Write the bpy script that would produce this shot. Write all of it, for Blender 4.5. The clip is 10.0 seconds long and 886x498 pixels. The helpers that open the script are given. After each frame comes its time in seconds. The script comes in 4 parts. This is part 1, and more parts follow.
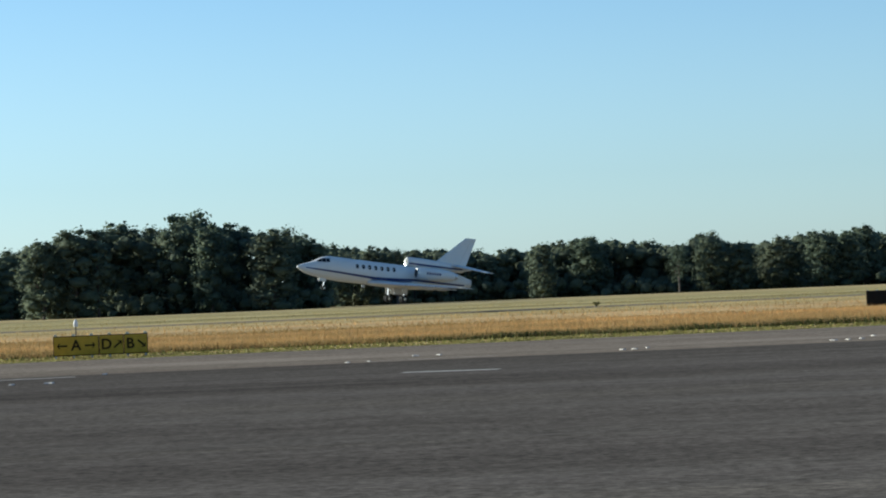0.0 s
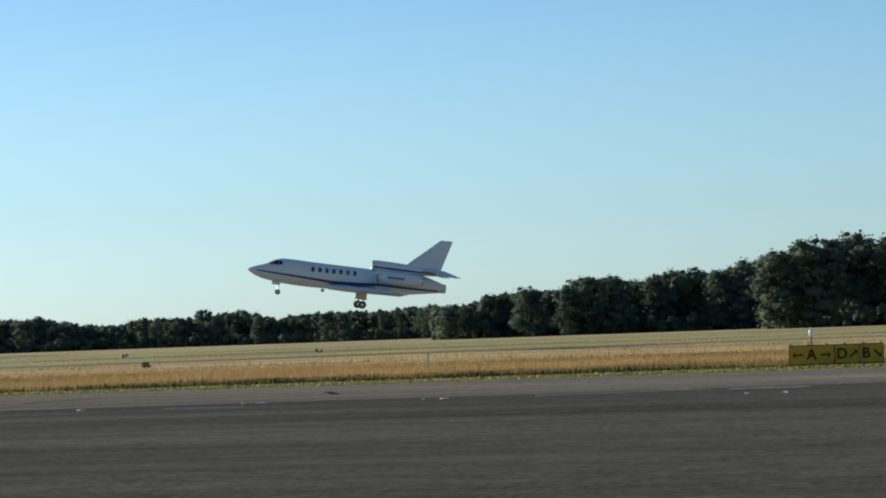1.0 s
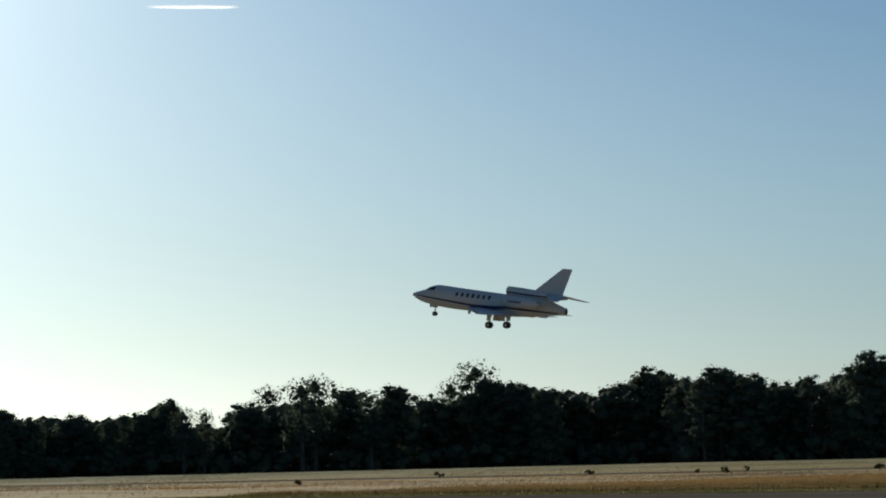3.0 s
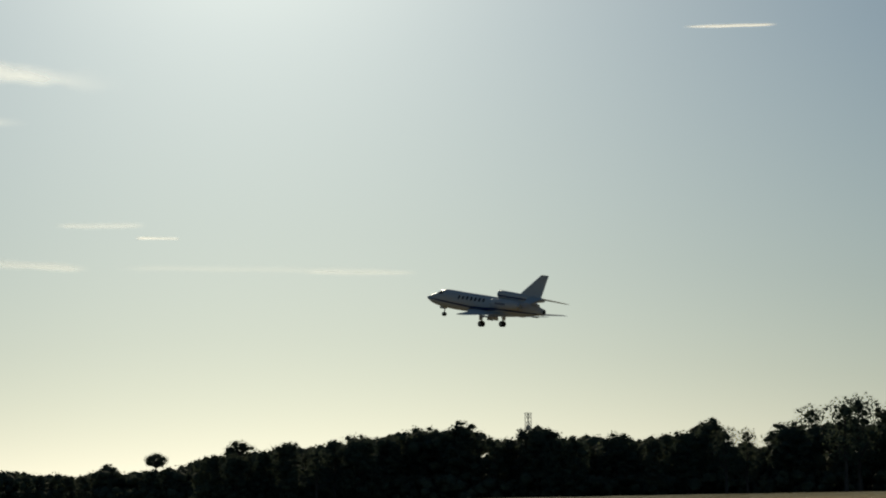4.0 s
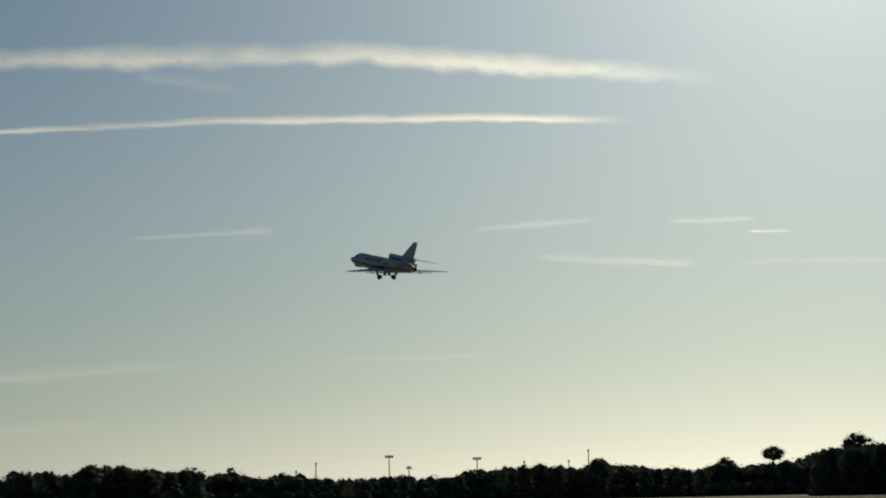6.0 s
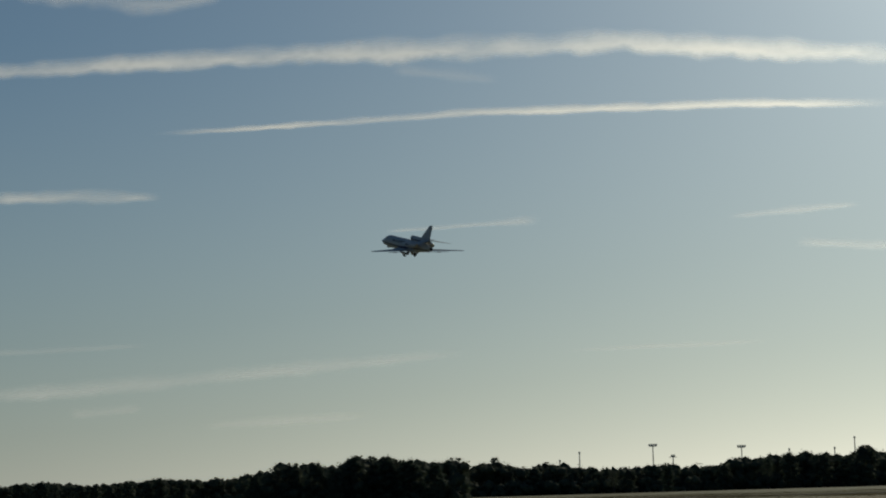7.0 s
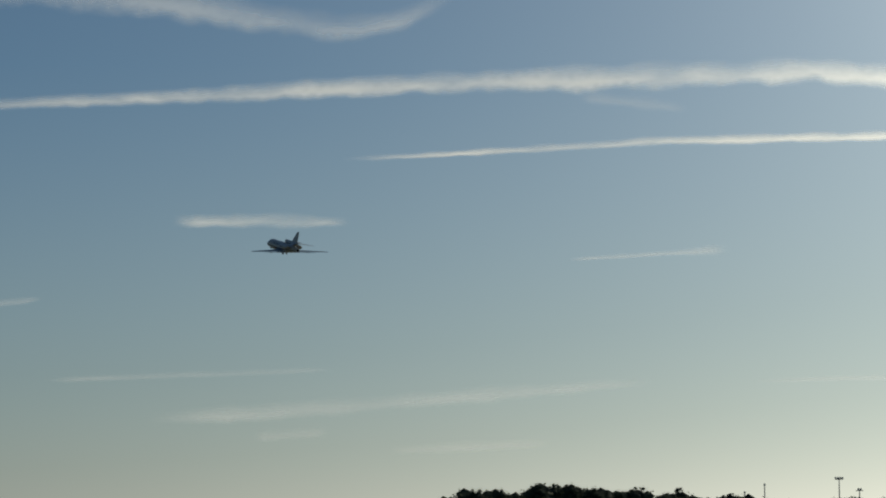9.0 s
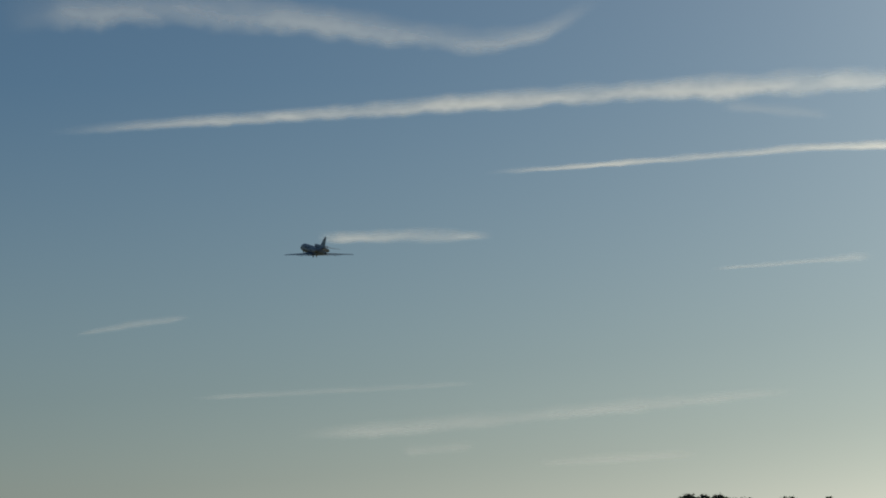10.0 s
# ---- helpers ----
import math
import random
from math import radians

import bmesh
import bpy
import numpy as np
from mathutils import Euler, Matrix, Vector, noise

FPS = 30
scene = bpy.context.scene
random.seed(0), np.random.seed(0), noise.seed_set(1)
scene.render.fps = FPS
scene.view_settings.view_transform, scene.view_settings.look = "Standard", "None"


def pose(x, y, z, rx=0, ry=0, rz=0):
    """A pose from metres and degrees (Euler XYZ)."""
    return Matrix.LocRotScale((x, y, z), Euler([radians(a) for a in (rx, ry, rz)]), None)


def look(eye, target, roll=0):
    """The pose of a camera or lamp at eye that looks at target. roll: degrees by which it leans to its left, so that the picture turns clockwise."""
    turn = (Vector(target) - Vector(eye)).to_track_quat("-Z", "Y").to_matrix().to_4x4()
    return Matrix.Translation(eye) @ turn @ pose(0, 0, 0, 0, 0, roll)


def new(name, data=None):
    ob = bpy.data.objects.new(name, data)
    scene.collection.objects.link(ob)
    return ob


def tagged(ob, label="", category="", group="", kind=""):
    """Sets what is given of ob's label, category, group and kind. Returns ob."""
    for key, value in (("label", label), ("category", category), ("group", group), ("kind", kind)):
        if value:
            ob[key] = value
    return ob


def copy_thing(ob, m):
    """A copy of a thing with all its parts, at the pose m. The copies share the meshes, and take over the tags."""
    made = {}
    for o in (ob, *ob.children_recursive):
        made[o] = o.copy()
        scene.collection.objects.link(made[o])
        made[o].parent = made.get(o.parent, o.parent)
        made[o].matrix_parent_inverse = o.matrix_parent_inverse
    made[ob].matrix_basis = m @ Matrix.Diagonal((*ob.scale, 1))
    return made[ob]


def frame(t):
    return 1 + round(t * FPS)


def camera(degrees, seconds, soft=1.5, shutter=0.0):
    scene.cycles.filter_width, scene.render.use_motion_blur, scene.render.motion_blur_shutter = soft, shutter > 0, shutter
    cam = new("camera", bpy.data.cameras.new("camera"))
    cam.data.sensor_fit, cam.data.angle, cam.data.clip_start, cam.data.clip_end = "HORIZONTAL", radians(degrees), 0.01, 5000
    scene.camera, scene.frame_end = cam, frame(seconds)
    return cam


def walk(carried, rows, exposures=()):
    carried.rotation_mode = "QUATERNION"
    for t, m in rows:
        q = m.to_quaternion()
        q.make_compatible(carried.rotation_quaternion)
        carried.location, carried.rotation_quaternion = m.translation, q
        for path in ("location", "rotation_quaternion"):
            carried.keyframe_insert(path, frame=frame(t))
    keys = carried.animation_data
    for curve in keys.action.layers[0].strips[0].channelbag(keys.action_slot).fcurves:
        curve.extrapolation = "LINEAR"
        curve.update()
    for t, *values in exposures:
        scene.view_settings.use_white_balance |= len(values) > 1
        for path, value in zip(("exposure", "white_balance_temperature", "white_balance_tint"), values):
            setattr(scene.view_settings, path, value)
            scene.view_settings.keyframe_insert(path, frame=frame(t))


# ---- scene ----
import functools

EYE = 1.5
# seconds, heading from +y towards +x, tilt, lean, all in degrees; the camera stands still and pans
AIM = [(0, 0.000, 1.028, -2.383), (0.3, -3.620, 1.175, -2.330), (0.5, -6.060, 1.337, -2.255), (0.7, -9.500, 1.520, -2.120), (0.9, -13.742, 1.738, -2.032), (1, -15.584, 1.830, -2.047),
       (1.2, -19.222, 2.045, -2.051), (1.5, -24.122, 2.260, -1.775), (1.8, -29.708, 2.576, -1.751), (2, -34.094, 2.880, -1.973),
       (2.2, -37.744, 3.267, -2.092), (3.3, -55.936, 4.813, -0.939), (3.5, -58.088, 4.946, -0.714), (4, -63.316, 5.191, -1.056),
       (4.5, -67.136, 5.082, -1.444), (5, -70.651, 4.941, -1.111), (5.5, -73.438, 5.187, -1.146), (6, -76.375, 5.303, -1.263),
       (6.2, -77.475, 5.294, -1.138), (7.3, -83.281, 5.189, -1.800), (7.5, -83.942, 5.144, -1.728), (8, -84.936, 4.911, -1.508),
       (8.5, -85.314, 5.374, -0.726), (9, -85.937, 5.876, -0.528), (9.5, -87.291, 6.247, -1.201), (10, -89.009, 6.199, -1.267)]
cam = camera(18.74, 10.0, soft=2.0)
walk(cam, [(t, pose(0, 0, EYE, 90 + tilt, 0, -az) @ pose(0, 0, 0, 0, 0, lean)) for t, az, tilt, lean in AIM],
     exposures=[(0, 0.88, 5600, -2), (0.6, 0.78, 5600, -2), (1.0, 0.57, 5600, -2), (1.5, 0.43, 5600, -2), (2.2, 0.0, 5700, -2), (3.5, -0.93, 6250, 0), (4.0, -1.22, 6650, 0), (4.6, -1.34, 6700, 0), (5.2, -1.32, 6650, 0), (6.2, -1.36, 6450, 0), (7.5, -1.52, 6050, 0), (8.0, -1.36, 6050, 0), (8.5, -1.28, 6050, 0), (9.3, -1.34, 6020, 0), (10, -1.39, 6000, 0)])

# ---- light ----
SUN_AZ, SUN_EL = -67.5, 15.0
world = bpy.data.worlds.new("sky")
scene.world = world
world.use_nodes = True
wt = world.node_tree
sky = wt.nodes.new("ShaderNodeTexSky")
sky.sky_type, sky.sun_disc = "NISHITA", False
sky.sun_elevation, sky.sun_rotation = radians(SUN_EL), radians(SUN_AZ)
sky.altitude, sky.air_density, sky.dust_density, sky.ozone_density = 50, 0.9, 0.3, 4.0
haze = wt.nodes.new("ShaderNodeHueSaturation")
up = wt.nodes.new("ShaderNodeSeparateXYZ")
wt.links.new(wt.nodes.new("ShaderNodeTexCoord").outputs["Generated"], up.inputs[0])
pale = wt.nodes.new("ShaderNodeMapRange")
pale.inputs["From Min"].default_value, pale.inputs["From Max"].default_value = 0.0, 0.17
pale.inputs["To Min"].default_value, pale.inputs["To Max"].default_value = 0.5, 0.97
wt.links.new(up.outputs["Z"], pale.inputs["Value"])
wt.links.new(pale.outputs[0], haze.inputs["Saturation"])
wt.links.new(sky.outputs[0], haze.inputs["Color"])
# the bright aureole that haze draws round the sun, fading over a few degrees
toward = wt.nodes.new("ShaderNodeVectorMath")
toward.operation = "DOT_PRODUCT"
wt.links.new(up.inputs[0].links[0].from_socket, toward.inputs[0])
toward.inputs[1].default_value = (math.cos(radians(SUN_EL)) * math.sin(radians(SUN_AZ)), math.cos(radians(SUN_EL)) * math.cos(radians(SUN_AZ)), math.sin(radians(SUN_EL)))


def sky_math(op, a, c=0.0):
    n = wt.nodes.new("ShaderNodeMath")
    n.operation = op
    for i, v in enumerate((a, c)):
        if isinstance(v, (int, float)):
            n.inputs[i].default_value = v
        else:
            wt.links.new(v, n.inputs[i])
    return n.outputs[0]


away = sky_math("ARCCOSINE", sky_math("MINIMUM", toward.outputs["Value"], 0.99999))
glow = sky_math("MULTIPLY", sky_math("EXPONENT", sky_math("MULTIPLY", away, -1 / radians(5.0))), 27.0)
warm = wt.nodes.new("ShaderNodeVectorMath")
warm.operation = "SCALE"
warm.inputs[0].default_value = (1.0, 0.95, 0.84)
wt.links.new(glow, warm.inputs["Scale"])
total = wt.nodes.new("ShaderNodeVectorMath")
total.operation = "ADD"
# low down, clear distant air turns the sky a little towards teal
low_air = wt.nodes.new("ShaderNodeMapRange")
low_air.inputs["From Min"].default_value, low_air.inputs["From Max"].default_value = 0.02, 0.22
low_air.inputs["To Min"].default_value, low_air.inputs["To Max"].default_value = 1.0, 0.0
wt.links.new(up.outputs["Z"], low_air.inputs["Value"])
teal = wt.nodes.new("ShaderNodeMix")
teal.data_type, teal.blend_type = "RGBA", "MULTIPLY"
teal.inputs[7].default_value = (0.965, 1.0, 1.005, 1)
wt.links.new(low_air.outputs[0], teal.inputs[0])
wt.links.new(haze.outputs[0], teal.inputs[6])
wt.links.new(teal.outputs[2], total.inputs[0])
wt.links.new(warm.outputs[0], total.inputs[1])
wt.links.new(total.outputs[0], wt.nodes["Background"].inputs[0])
wt.nodes["Background"].inputs[1].default_value = 0.085


def polar(az, dist, z=0.0):
    a = radians(az)
    return Vector((dist * math.sin(a), dist * math.cos(a), z))


sun_data = bpy.data.lights.new("sun", "SUN")
sun_data.energy, sun_data.angle, sun_data.color = 4.6, radians(0.53), (1.0, 0.87, 0.69)
sun = new("sun", sun_data)
sun.matrix_world = look(polar(SUN_AZ, 100, 100 * math.tan(radians(SUN_EL))), (0, 0, 0))


# ---- materials ----
def material(name, rough=0.6, metal=0.0):
    m = bpy.data.materials.new(name)
    m.use_nodes = True
    b = m.node_tree.nodes["Principled BSDF"]
    b.inputs["Roughness"].default_value, b.inputs["Metallic"].default_value = rough, metal
    return m, m.node_tree, b


def ramp(nt, source, stops):
    r = nt.nodes.new("ShaderNodeValToRGB")
    els = r.color_ramp.elements
    while len(els) < len(stops):
        els.new(0.5)
    for e, (p, c) in zip(els, stops):
        e.position, e.color = p, (*c, 1)
    nt.links.new(source, r.inputs[0])
    return r.outputs[0]


def noise_tex(nt, scale, detail=4, stretch=(1, 1, 1), rough=0.55, coord="Object", turn=0.0):
    c = nt.nodes.new("ShaderNodeTexCoord")
    mp = nt.nodes.new("ShaderNodeMapping")
    mp.inputs["Scale"].default_value, mp.inputs["Rotation"].default_value = stretch, (0, 0, radians(turn))
    n = nt.nodes.new("ShaderNodeTexNoise")
    n.inputs["Scale"].default_value, n.inputs["Detail"].default_value, n.inputs["Roughness"].default_value = scale, detail, rough
    nt.links.new(c.outputs[coord], mp.inputs[0])
    nt.links.new(mp.outputs[0], n.inputs["Vector"])
    return n.outputs[0]


def mix(nt, fac, a, b, mode="MIX"):
    m = nt.nodes.new("ShaderNodeMix")
    m.data_type, m.blend_type = "RGBA", mode
    for sock, v in ((m.inputs[0], fac), (m.inputs[6], a), (m.inputs[7], b)):
        if isinstance(v, (int, float)):
            sock.default_value = v
        elif isinstance(v, tuple):
            sock.default_value = (*v, 1)
        else:
            nt.links.new(v, sock)
    return m.outputs[2]


def bump(nt, b, height, strength, dist):
    n = nt.nodes.new("ShaderNodeBump")
    n.inputs["Strength"].default_value, n.inputs["Distance"].default_value = strength, dist
    nt.links.new(height, n.inputs["Height"])
    nt.links.new(n.outputs[0], b.inputs["Normal"])


def plain(name, colour, rough=0.5, metal=0.0, vary=0.12, scale=3.0, coat=0.0, gloss=0.5):
    """Paint, metal or plastic with faint blotches and fine unevenness."""
    m, nt, b = material(name, rough, metal)
    dark = tuple(c * (1 - vary) for c in colour)
    light = tuple(min(1, c * (1 + vary * 0.5)) for c in colour)
    nt.links.new(ramp(nt, noise_tex(nt, scale, 5), [(0.3, dark), (0.7, light)]), b.inputs["Base Color"])
    rr = ramp(nt, noise_tex(nt, scale * 3, 3), [(0.3, (rough * 0.8,) * 3), (0.7, (min(1, rough * 1.2),) * 3)])
    nt.links.new(rr, b.inputs["Roughness"])
    b.inputs["Coat Weight"].default_value, b.inputs["Specular IOR Level"].default_value = coat, gloss
    return m


def asphalt(name, low, high, stripe):
    m, nt, b = material(name, 1.0)
    big = noise_tex(nt, 0.05, 6, (0.3, 1.8, 1))
    streak = noise_tex(nt, 0.3, 6, (0.3, 1, 1), 0.6)
    fine = noise_tex(nt, 1.6, 9, (0.8, 1, 1), 0.85)
    grit = noise_tex(nt, 9, 6, (1, 1, 1), 0.8)
    base = ramp(nt, big, [(0.35, low), (0.62, high)])
    # passes of the paver, darker and browner by turns
    lane = noise_tex(nt, 0.3, 4, (0.05, 1, 1), 0.6, turn=-6)
    base = mix(nt, 0.7, base, ramp(nt, lane, [(0.36, (0.7, 0.69, 0.7)), (0.46, (0.92, 0.9, 0.9)), (0.54, (1.02, 1.01, 1.0)), (0.64, (1.22, 1.19, 1.14))]), "MULTIPLY")
    base = mix(nt, 0.35, base, ramp(nt, streak, [(0.36, (0.8, 0.8, 0.8)), (0.5, (0.98, 0.98, 0.98)), (0.66, (1.2, 1.19, 1.17))]), "MULTIPLY")
    base = mix(nt, 0.6, base, ramp(nt, fine, [(0.36, (0.6, 0.6, 0.6)), (0.64, (1.45, 1.44, 1.42))]), "MULTIPLY")
    base = mix(nt, 0.78, base, ramp(nt, grit, [(0.36, (0.4, 0.4, 0.4)), (0.64, (1.6, 1.58, 1.55))]), "MULTIPLY")
    base = mix(nt, ramp(nt, noise_tex(nt, 0.22, 5, (0.2, 1, 1)), [(0.55, (0, 0, 0)), (0.72, (stripe,) * 3)]), base, tuple(c * 1.5 for c in high))
    nt.links.new(base, b.inputs["Base Color"])
    bump(nt, b, noise_tex(nt, 20, 6), 0.4, 0.008)
    b.inputs["Specular IOR Level"].default_value = 0.0
    return m


def field_colour(nt):
    """Pinkish dry grass, a dark line, then paler yellow-green meadow further out from the pavement's edge."""
    c = nt.nodes.new("ShaderNodeTexCoord")
    dot = nt.nodes.new("ShaderNodeVectorMath")
    dot.operation = "DOT_PRODUCT"
    dot.inputs[1].default_value = (-0.12, 1.0, 0.0)
    nt.links.new(c.outputs["Object"], dot.inputs[0])
    wob = nt.nodes.new("ShaderNodeMath")
    wob.operation = "MULTIPLY_ADD"
    nt.links.new(noise_tex(nt, 0.02, 5, (0.6, 1, 1)), wob.inputs[0])
    wob.inputs[1].default_value = 110.0
    nt.links.new(dot.outputs["Value"], wob.inputs[2])
    far = nt.nodes.new("ShaderNodeMapRange")
    for i, v in enumerate((85.0 + 55, 585.0 + 55)):
        far.inputs[i + 1].default_value = v
    nt.links.new(wob.outputs[0], far.inputs[0])
    base = ramp(nt, far.outputs[0], [(0.0, (0.56, 0.4, 0.2)), (0.06, (0.61, 0.425, 0.22)), (0.2, (0.54, 0.385, 0.195)), (0.25, (0.45, 0.36, 0.17)), (0.275, (0.5, 0.39, 0.19)),
                                     (0.42, (0.4, 0.35, 0.17)), (0.48, (0.26, 0.22, 0.1)), (0.54, (0.46, 0.39, 0.2)), (0.75, (0.36, 0.31, 0.15)), (1.0, (0.45, 0.36, 0.19))])
    rows = noise_tex(nt, 0.03, 8, (0.22, 1.2, 1), 0.72)
    base = mix(nt, 0.85, base, ramp(nt, rows, [(0.33, (0.5, 0.52, 0.42)), (0.45, (1.0, 0.97, 0.92)), (0.56, (1.15, 1.08, 1.0)), (0.68, (0.75, 0.78, 0.66))]), "MULTIPLY")
    patch = noise_tex(nt, 0.35, 5, (0.3, 1, 1))
    tuft = noise_tex(nt, 0.06, 7, (0.4, 1, 1), 0.72)
    base = mix(nt, 0.85, base, ramp(nt, tuft, [(0.36, (0.52, 0.54, 0.4)), (0.46, (0.95, 0.93, 0.88)), (0.54, (1.05, 1.02, 0.98)), (0.64, (1.3, 1.24, 1.15))]), "MULTIPLY")
    side = nt.nodes.new("ShaderNodeVectorMath")
    side.operation = "DOT_PRODUCT"
    side.inputs[1].default_value = (-1.0, -0.9, 0.0)
    nt.links.new(c.outputs["Object"], side.inputs[0])
    west = nt.nodes.new("ShaderNodeMapRange")
    west.interpolation_type = "SMOOTHSTEP"
    west.inputs[1].default_value, west.inputs[2].default_value = 60.0, 260.0
    nt.links.new(side.outputs["Value"], west.inputs[0])
    green = mix(nt, rows, (0.16, 0.155, 0.06), (0.27, 0.235, 0.11))
    base = mix(nt, west.outputs[0], base, green)
    return mix(nt, 0.6, base, ramp(nt, patch, [(0.3, (0.6, 0.6, 0.55)), (0.6, (1.12, 1.08, 1.0))]), "MULTIPLY")


def field_material():
    m, nt, b = material("dry_field", 0.95)
    base = mix(nt, 0.6, field_colour(nt), ramp(nt, noise_tex(nt, 6, 4), [(0.3, (0.7, 0.7, 0.7)), (0.7, (1.25, 1.25, 1.25))]), "MULTIPLY")
    nt.links.new(base, b.inputs["Base Color"])
    b.inputs["Specular IOR Level"].default_value = 0.03
    return m


def leafy(name, stops, through_light=0.35, island=True, field=False):
    """Leaves or grass: diffuse and let light through, each blade or clump of its own shade."""
    m, nt, b = material(name, 0.8)
    b.inputs["Specular IOR Level"].default_value = 0.15
    if field:
        rnd = nt.nodes.new("ShaderNodeNewGeometry").outputs["Random Per Island"]
        col = mix(nt, 1.0, field_colour(nt), ramp(nt, rnd, stops), "MULTIPLY")
    elif island:
        rnd = nt.nodes.new("ShaderNodeNewGeometry").outputs["Random Per Island"]
    else:
        rnd = noise_tex(nt, 0.6, 4)
    if not field:
        col = ramp(nt, rnd, stops)
    info = nt.nodes.new("ShaderNodeObjectInfo").outputs["Random"]
    col = mix(nt, 0.5, col, ramp(nt, info, [(0.0, (0.75, 0.85, 0.8)), (1.0, (1.25, 1.1, 0.95))]), "MULTIPLY")
    nt.links.new(col, b.inputs["Base Color"])
    tr = nt.nodes.new("ShaderNodeBsdfTranslucent")
    nt.links.new(col, tr.inputs[0])
    ms = nt.nodes.new("ShaderNodeMixShader")
    ms.inputs[0].default_value = through_light
    nt.links.new(b.outputs[0], ms.inputs[1])
    nt.links.new(tr.outputs[0], ms.inputs[2])
    nt.links.new(ms.outputs[0], nt.nodes["Material Output"].inputs[0])
    return m


def vapour():
    """Ice cloud: white, lit through, thin and torn towards its edges."""
    m, nt, b = material("ice_cloud", 1.0)
    uv = nt.nodes.new("ShaderNodeUVMap")
    sep = nt.nodes.new("ShaderNodeSeparateXYZ")
    nt.links.new(uv.outputs[0], sep.inputs[0])

    def m2(op, a, c):
        n = nt.nodes.new("ShaderNodeMath")
        n.operation, n.use_clamp = op, False
        for i, v in enumerate((a, c)):
            if isinstance(v, (int, float)):
                n.inputs[i].default_value = v
            else:
                nt.links.new(v, n.inputs[i])
        return n.outputs[0]
    def fade(x, lo, hi):
        n = nt.nodes.new("ShaderNodeMapRange")
        n.interpolation_type = "SMOOTHSTEP"
        nt.links.new(x, n.inputs[0])
        n.inputs[1].default_value, n.inputs[2].default_value = lo, hi
        return n.outputs[0]
    u = sep.outputs[0]
    puff = m2("ADD", m2("MULTIPLY", noise_tex(nt, 0.011, 1.5), 0.5), m2("MULTIPLY", noise_tex(nt, 0.045, 2.0), 0.5))
    v = m2("ADD", sep.outputs[1], m2("MULTIPLY", m2("SUBTRACT", puff, 0.5), 0.4))
    across = m2("MULTIPLY", fade(v, 0.02, 0.42), m2("SUBTRACT", 1.0, fade(v, 0.3, 1.0)))
    along = m2("MULTIPLY", fade(u, 0.0, 0.16), m2("SUBTRACT", 1.0, fade(u, 0.84, 1.0)))
    rim = m2("MULTIPLY", fade(sep.outputs[1], 0.0, 0.12), m2("SUBTRACT", 1.0, fade(sep.outputs[1], 0.8, 1.0)))
    big = noise_tex(nt, 0.008, 3.5, (0.5, 0.5, 1.2), 0.6)
    dens = m2("MULTIPLY", m2("MULTIPLY", across, rim), m2("ADD", 0.4, m2("MULTIPLY", fade(big, 0.3, 0.65), 0.65)))
    dens = m2("MULTIPLY", m2("MINIMUM", dens, 1.0), along)
    att = nt.nodes.new("ShaderNodeObjectInfo")
    dens = m2("MULTIPLY", dens, att.outputs["Alpha"])
    tr = nt.nodes.new("ShaderNodeBsdfTranslucent")
    tr.inputs[0].default_value = (0.95, 0.95, 0.97, 1)
    tp = nt.nodes.new("ShaderNodeBsdfTransparent")
    ms = nt.nodes.new("ShaderNodeMixShader")
    nt.links.new(dens, ms.inputs[0])
    nt.links.new(tp.outputs[0], ms.inputs[1])
    # ice crystals throw much of the light onward
    fw = nt.nodes.new("ShaderNodeBsdfRefraction")
    fw.inputs["Roughness"].default_value, fw.inputs["IOR"].default_value = 0.85, 1.3
    both = nt.nodes.new("ShaderNodeMixShader")
    both.inputs[0].default_value = 0.045
    nt.links.new(tr.outputs[0], both.inputs[1])
    nt.links.new(fw.outputs[0], both.inputs[2])
    nt.links.new(both.outputs[0], ms.inputs[2])
    nt.links.new(ms.outputs[0], nt.nodes["Material Output"].inputs[0])
    return m


def glass_dark(name, colour=(0.01, 0.012, 0.016)):
    m, nt, b = material(name, 0.06)
    b.inputs["Base Color"].default_value = (*colour, 1)
    b.inputs["Specular IOR Level"].default_value = 0.35
    return m


M_APRON = asphalt("apron_asphalt", (0.086, 0.074, 0.063), (0.135, 0.117, 0.1), 0.3)
M_SHOULDER = asphalt("shoulder_asphalt", (0.172, 0.14, 0.111), (0.232, 0.19, 0.15), 0.5)
M_RUNWAY = asphalt("runway_asphalt", (0.19, 0.158, 0.11), (0.26, 0.215, 0.15), 0.4)
M_FIELD = field_material()
M_GRASS = leafy("dry_grass", [(0.0, (0.95, 0.97, 0.92)), (0.5, (1.1, 1.1, 1.08)), (1.0, (1.3, 1.28, 1.24))], 0.58, field=True)
M_GREEN = leafy("green_grass", [(0.0, (0.23, 0.23, 0.062)), (0.6, (0.34, 0.325, 0.095)), (1.0, (0.44, 0.4, 0.15))], 0.4)
M_RANK = leafy("rank_grass", [(0.0, (0.05, 0.06, 0.015)), (0.6, (0.11, 0.11, 0.03)), (1.0, (0.26, 0.2, 0.08))], 0.35)
M_LEAF = leafy("broad_leaf", [(0.0, (0.095, 0.122, 0.09)), (0.6, (0.12, 0.146, 0.104)), (1.0, (0.145, 0.168, 0.11))], 0.5)
M_STRAW = leafy("straw_edge", [(0.0, (0.42, 0.4, 0.15)), (0.6, (0.56, 0.5, 0.22)), (1.0, (0.62, 0.54, 0.28))], 0.4)
M_NEEDLE = leafy("pine_needle", [(0.0, (0.085, 0.112, 0.092)), (0.6, (0.108, 0.135, 0.104)), (1.0, (0.13, 0.155, 0.108))], 0.35)
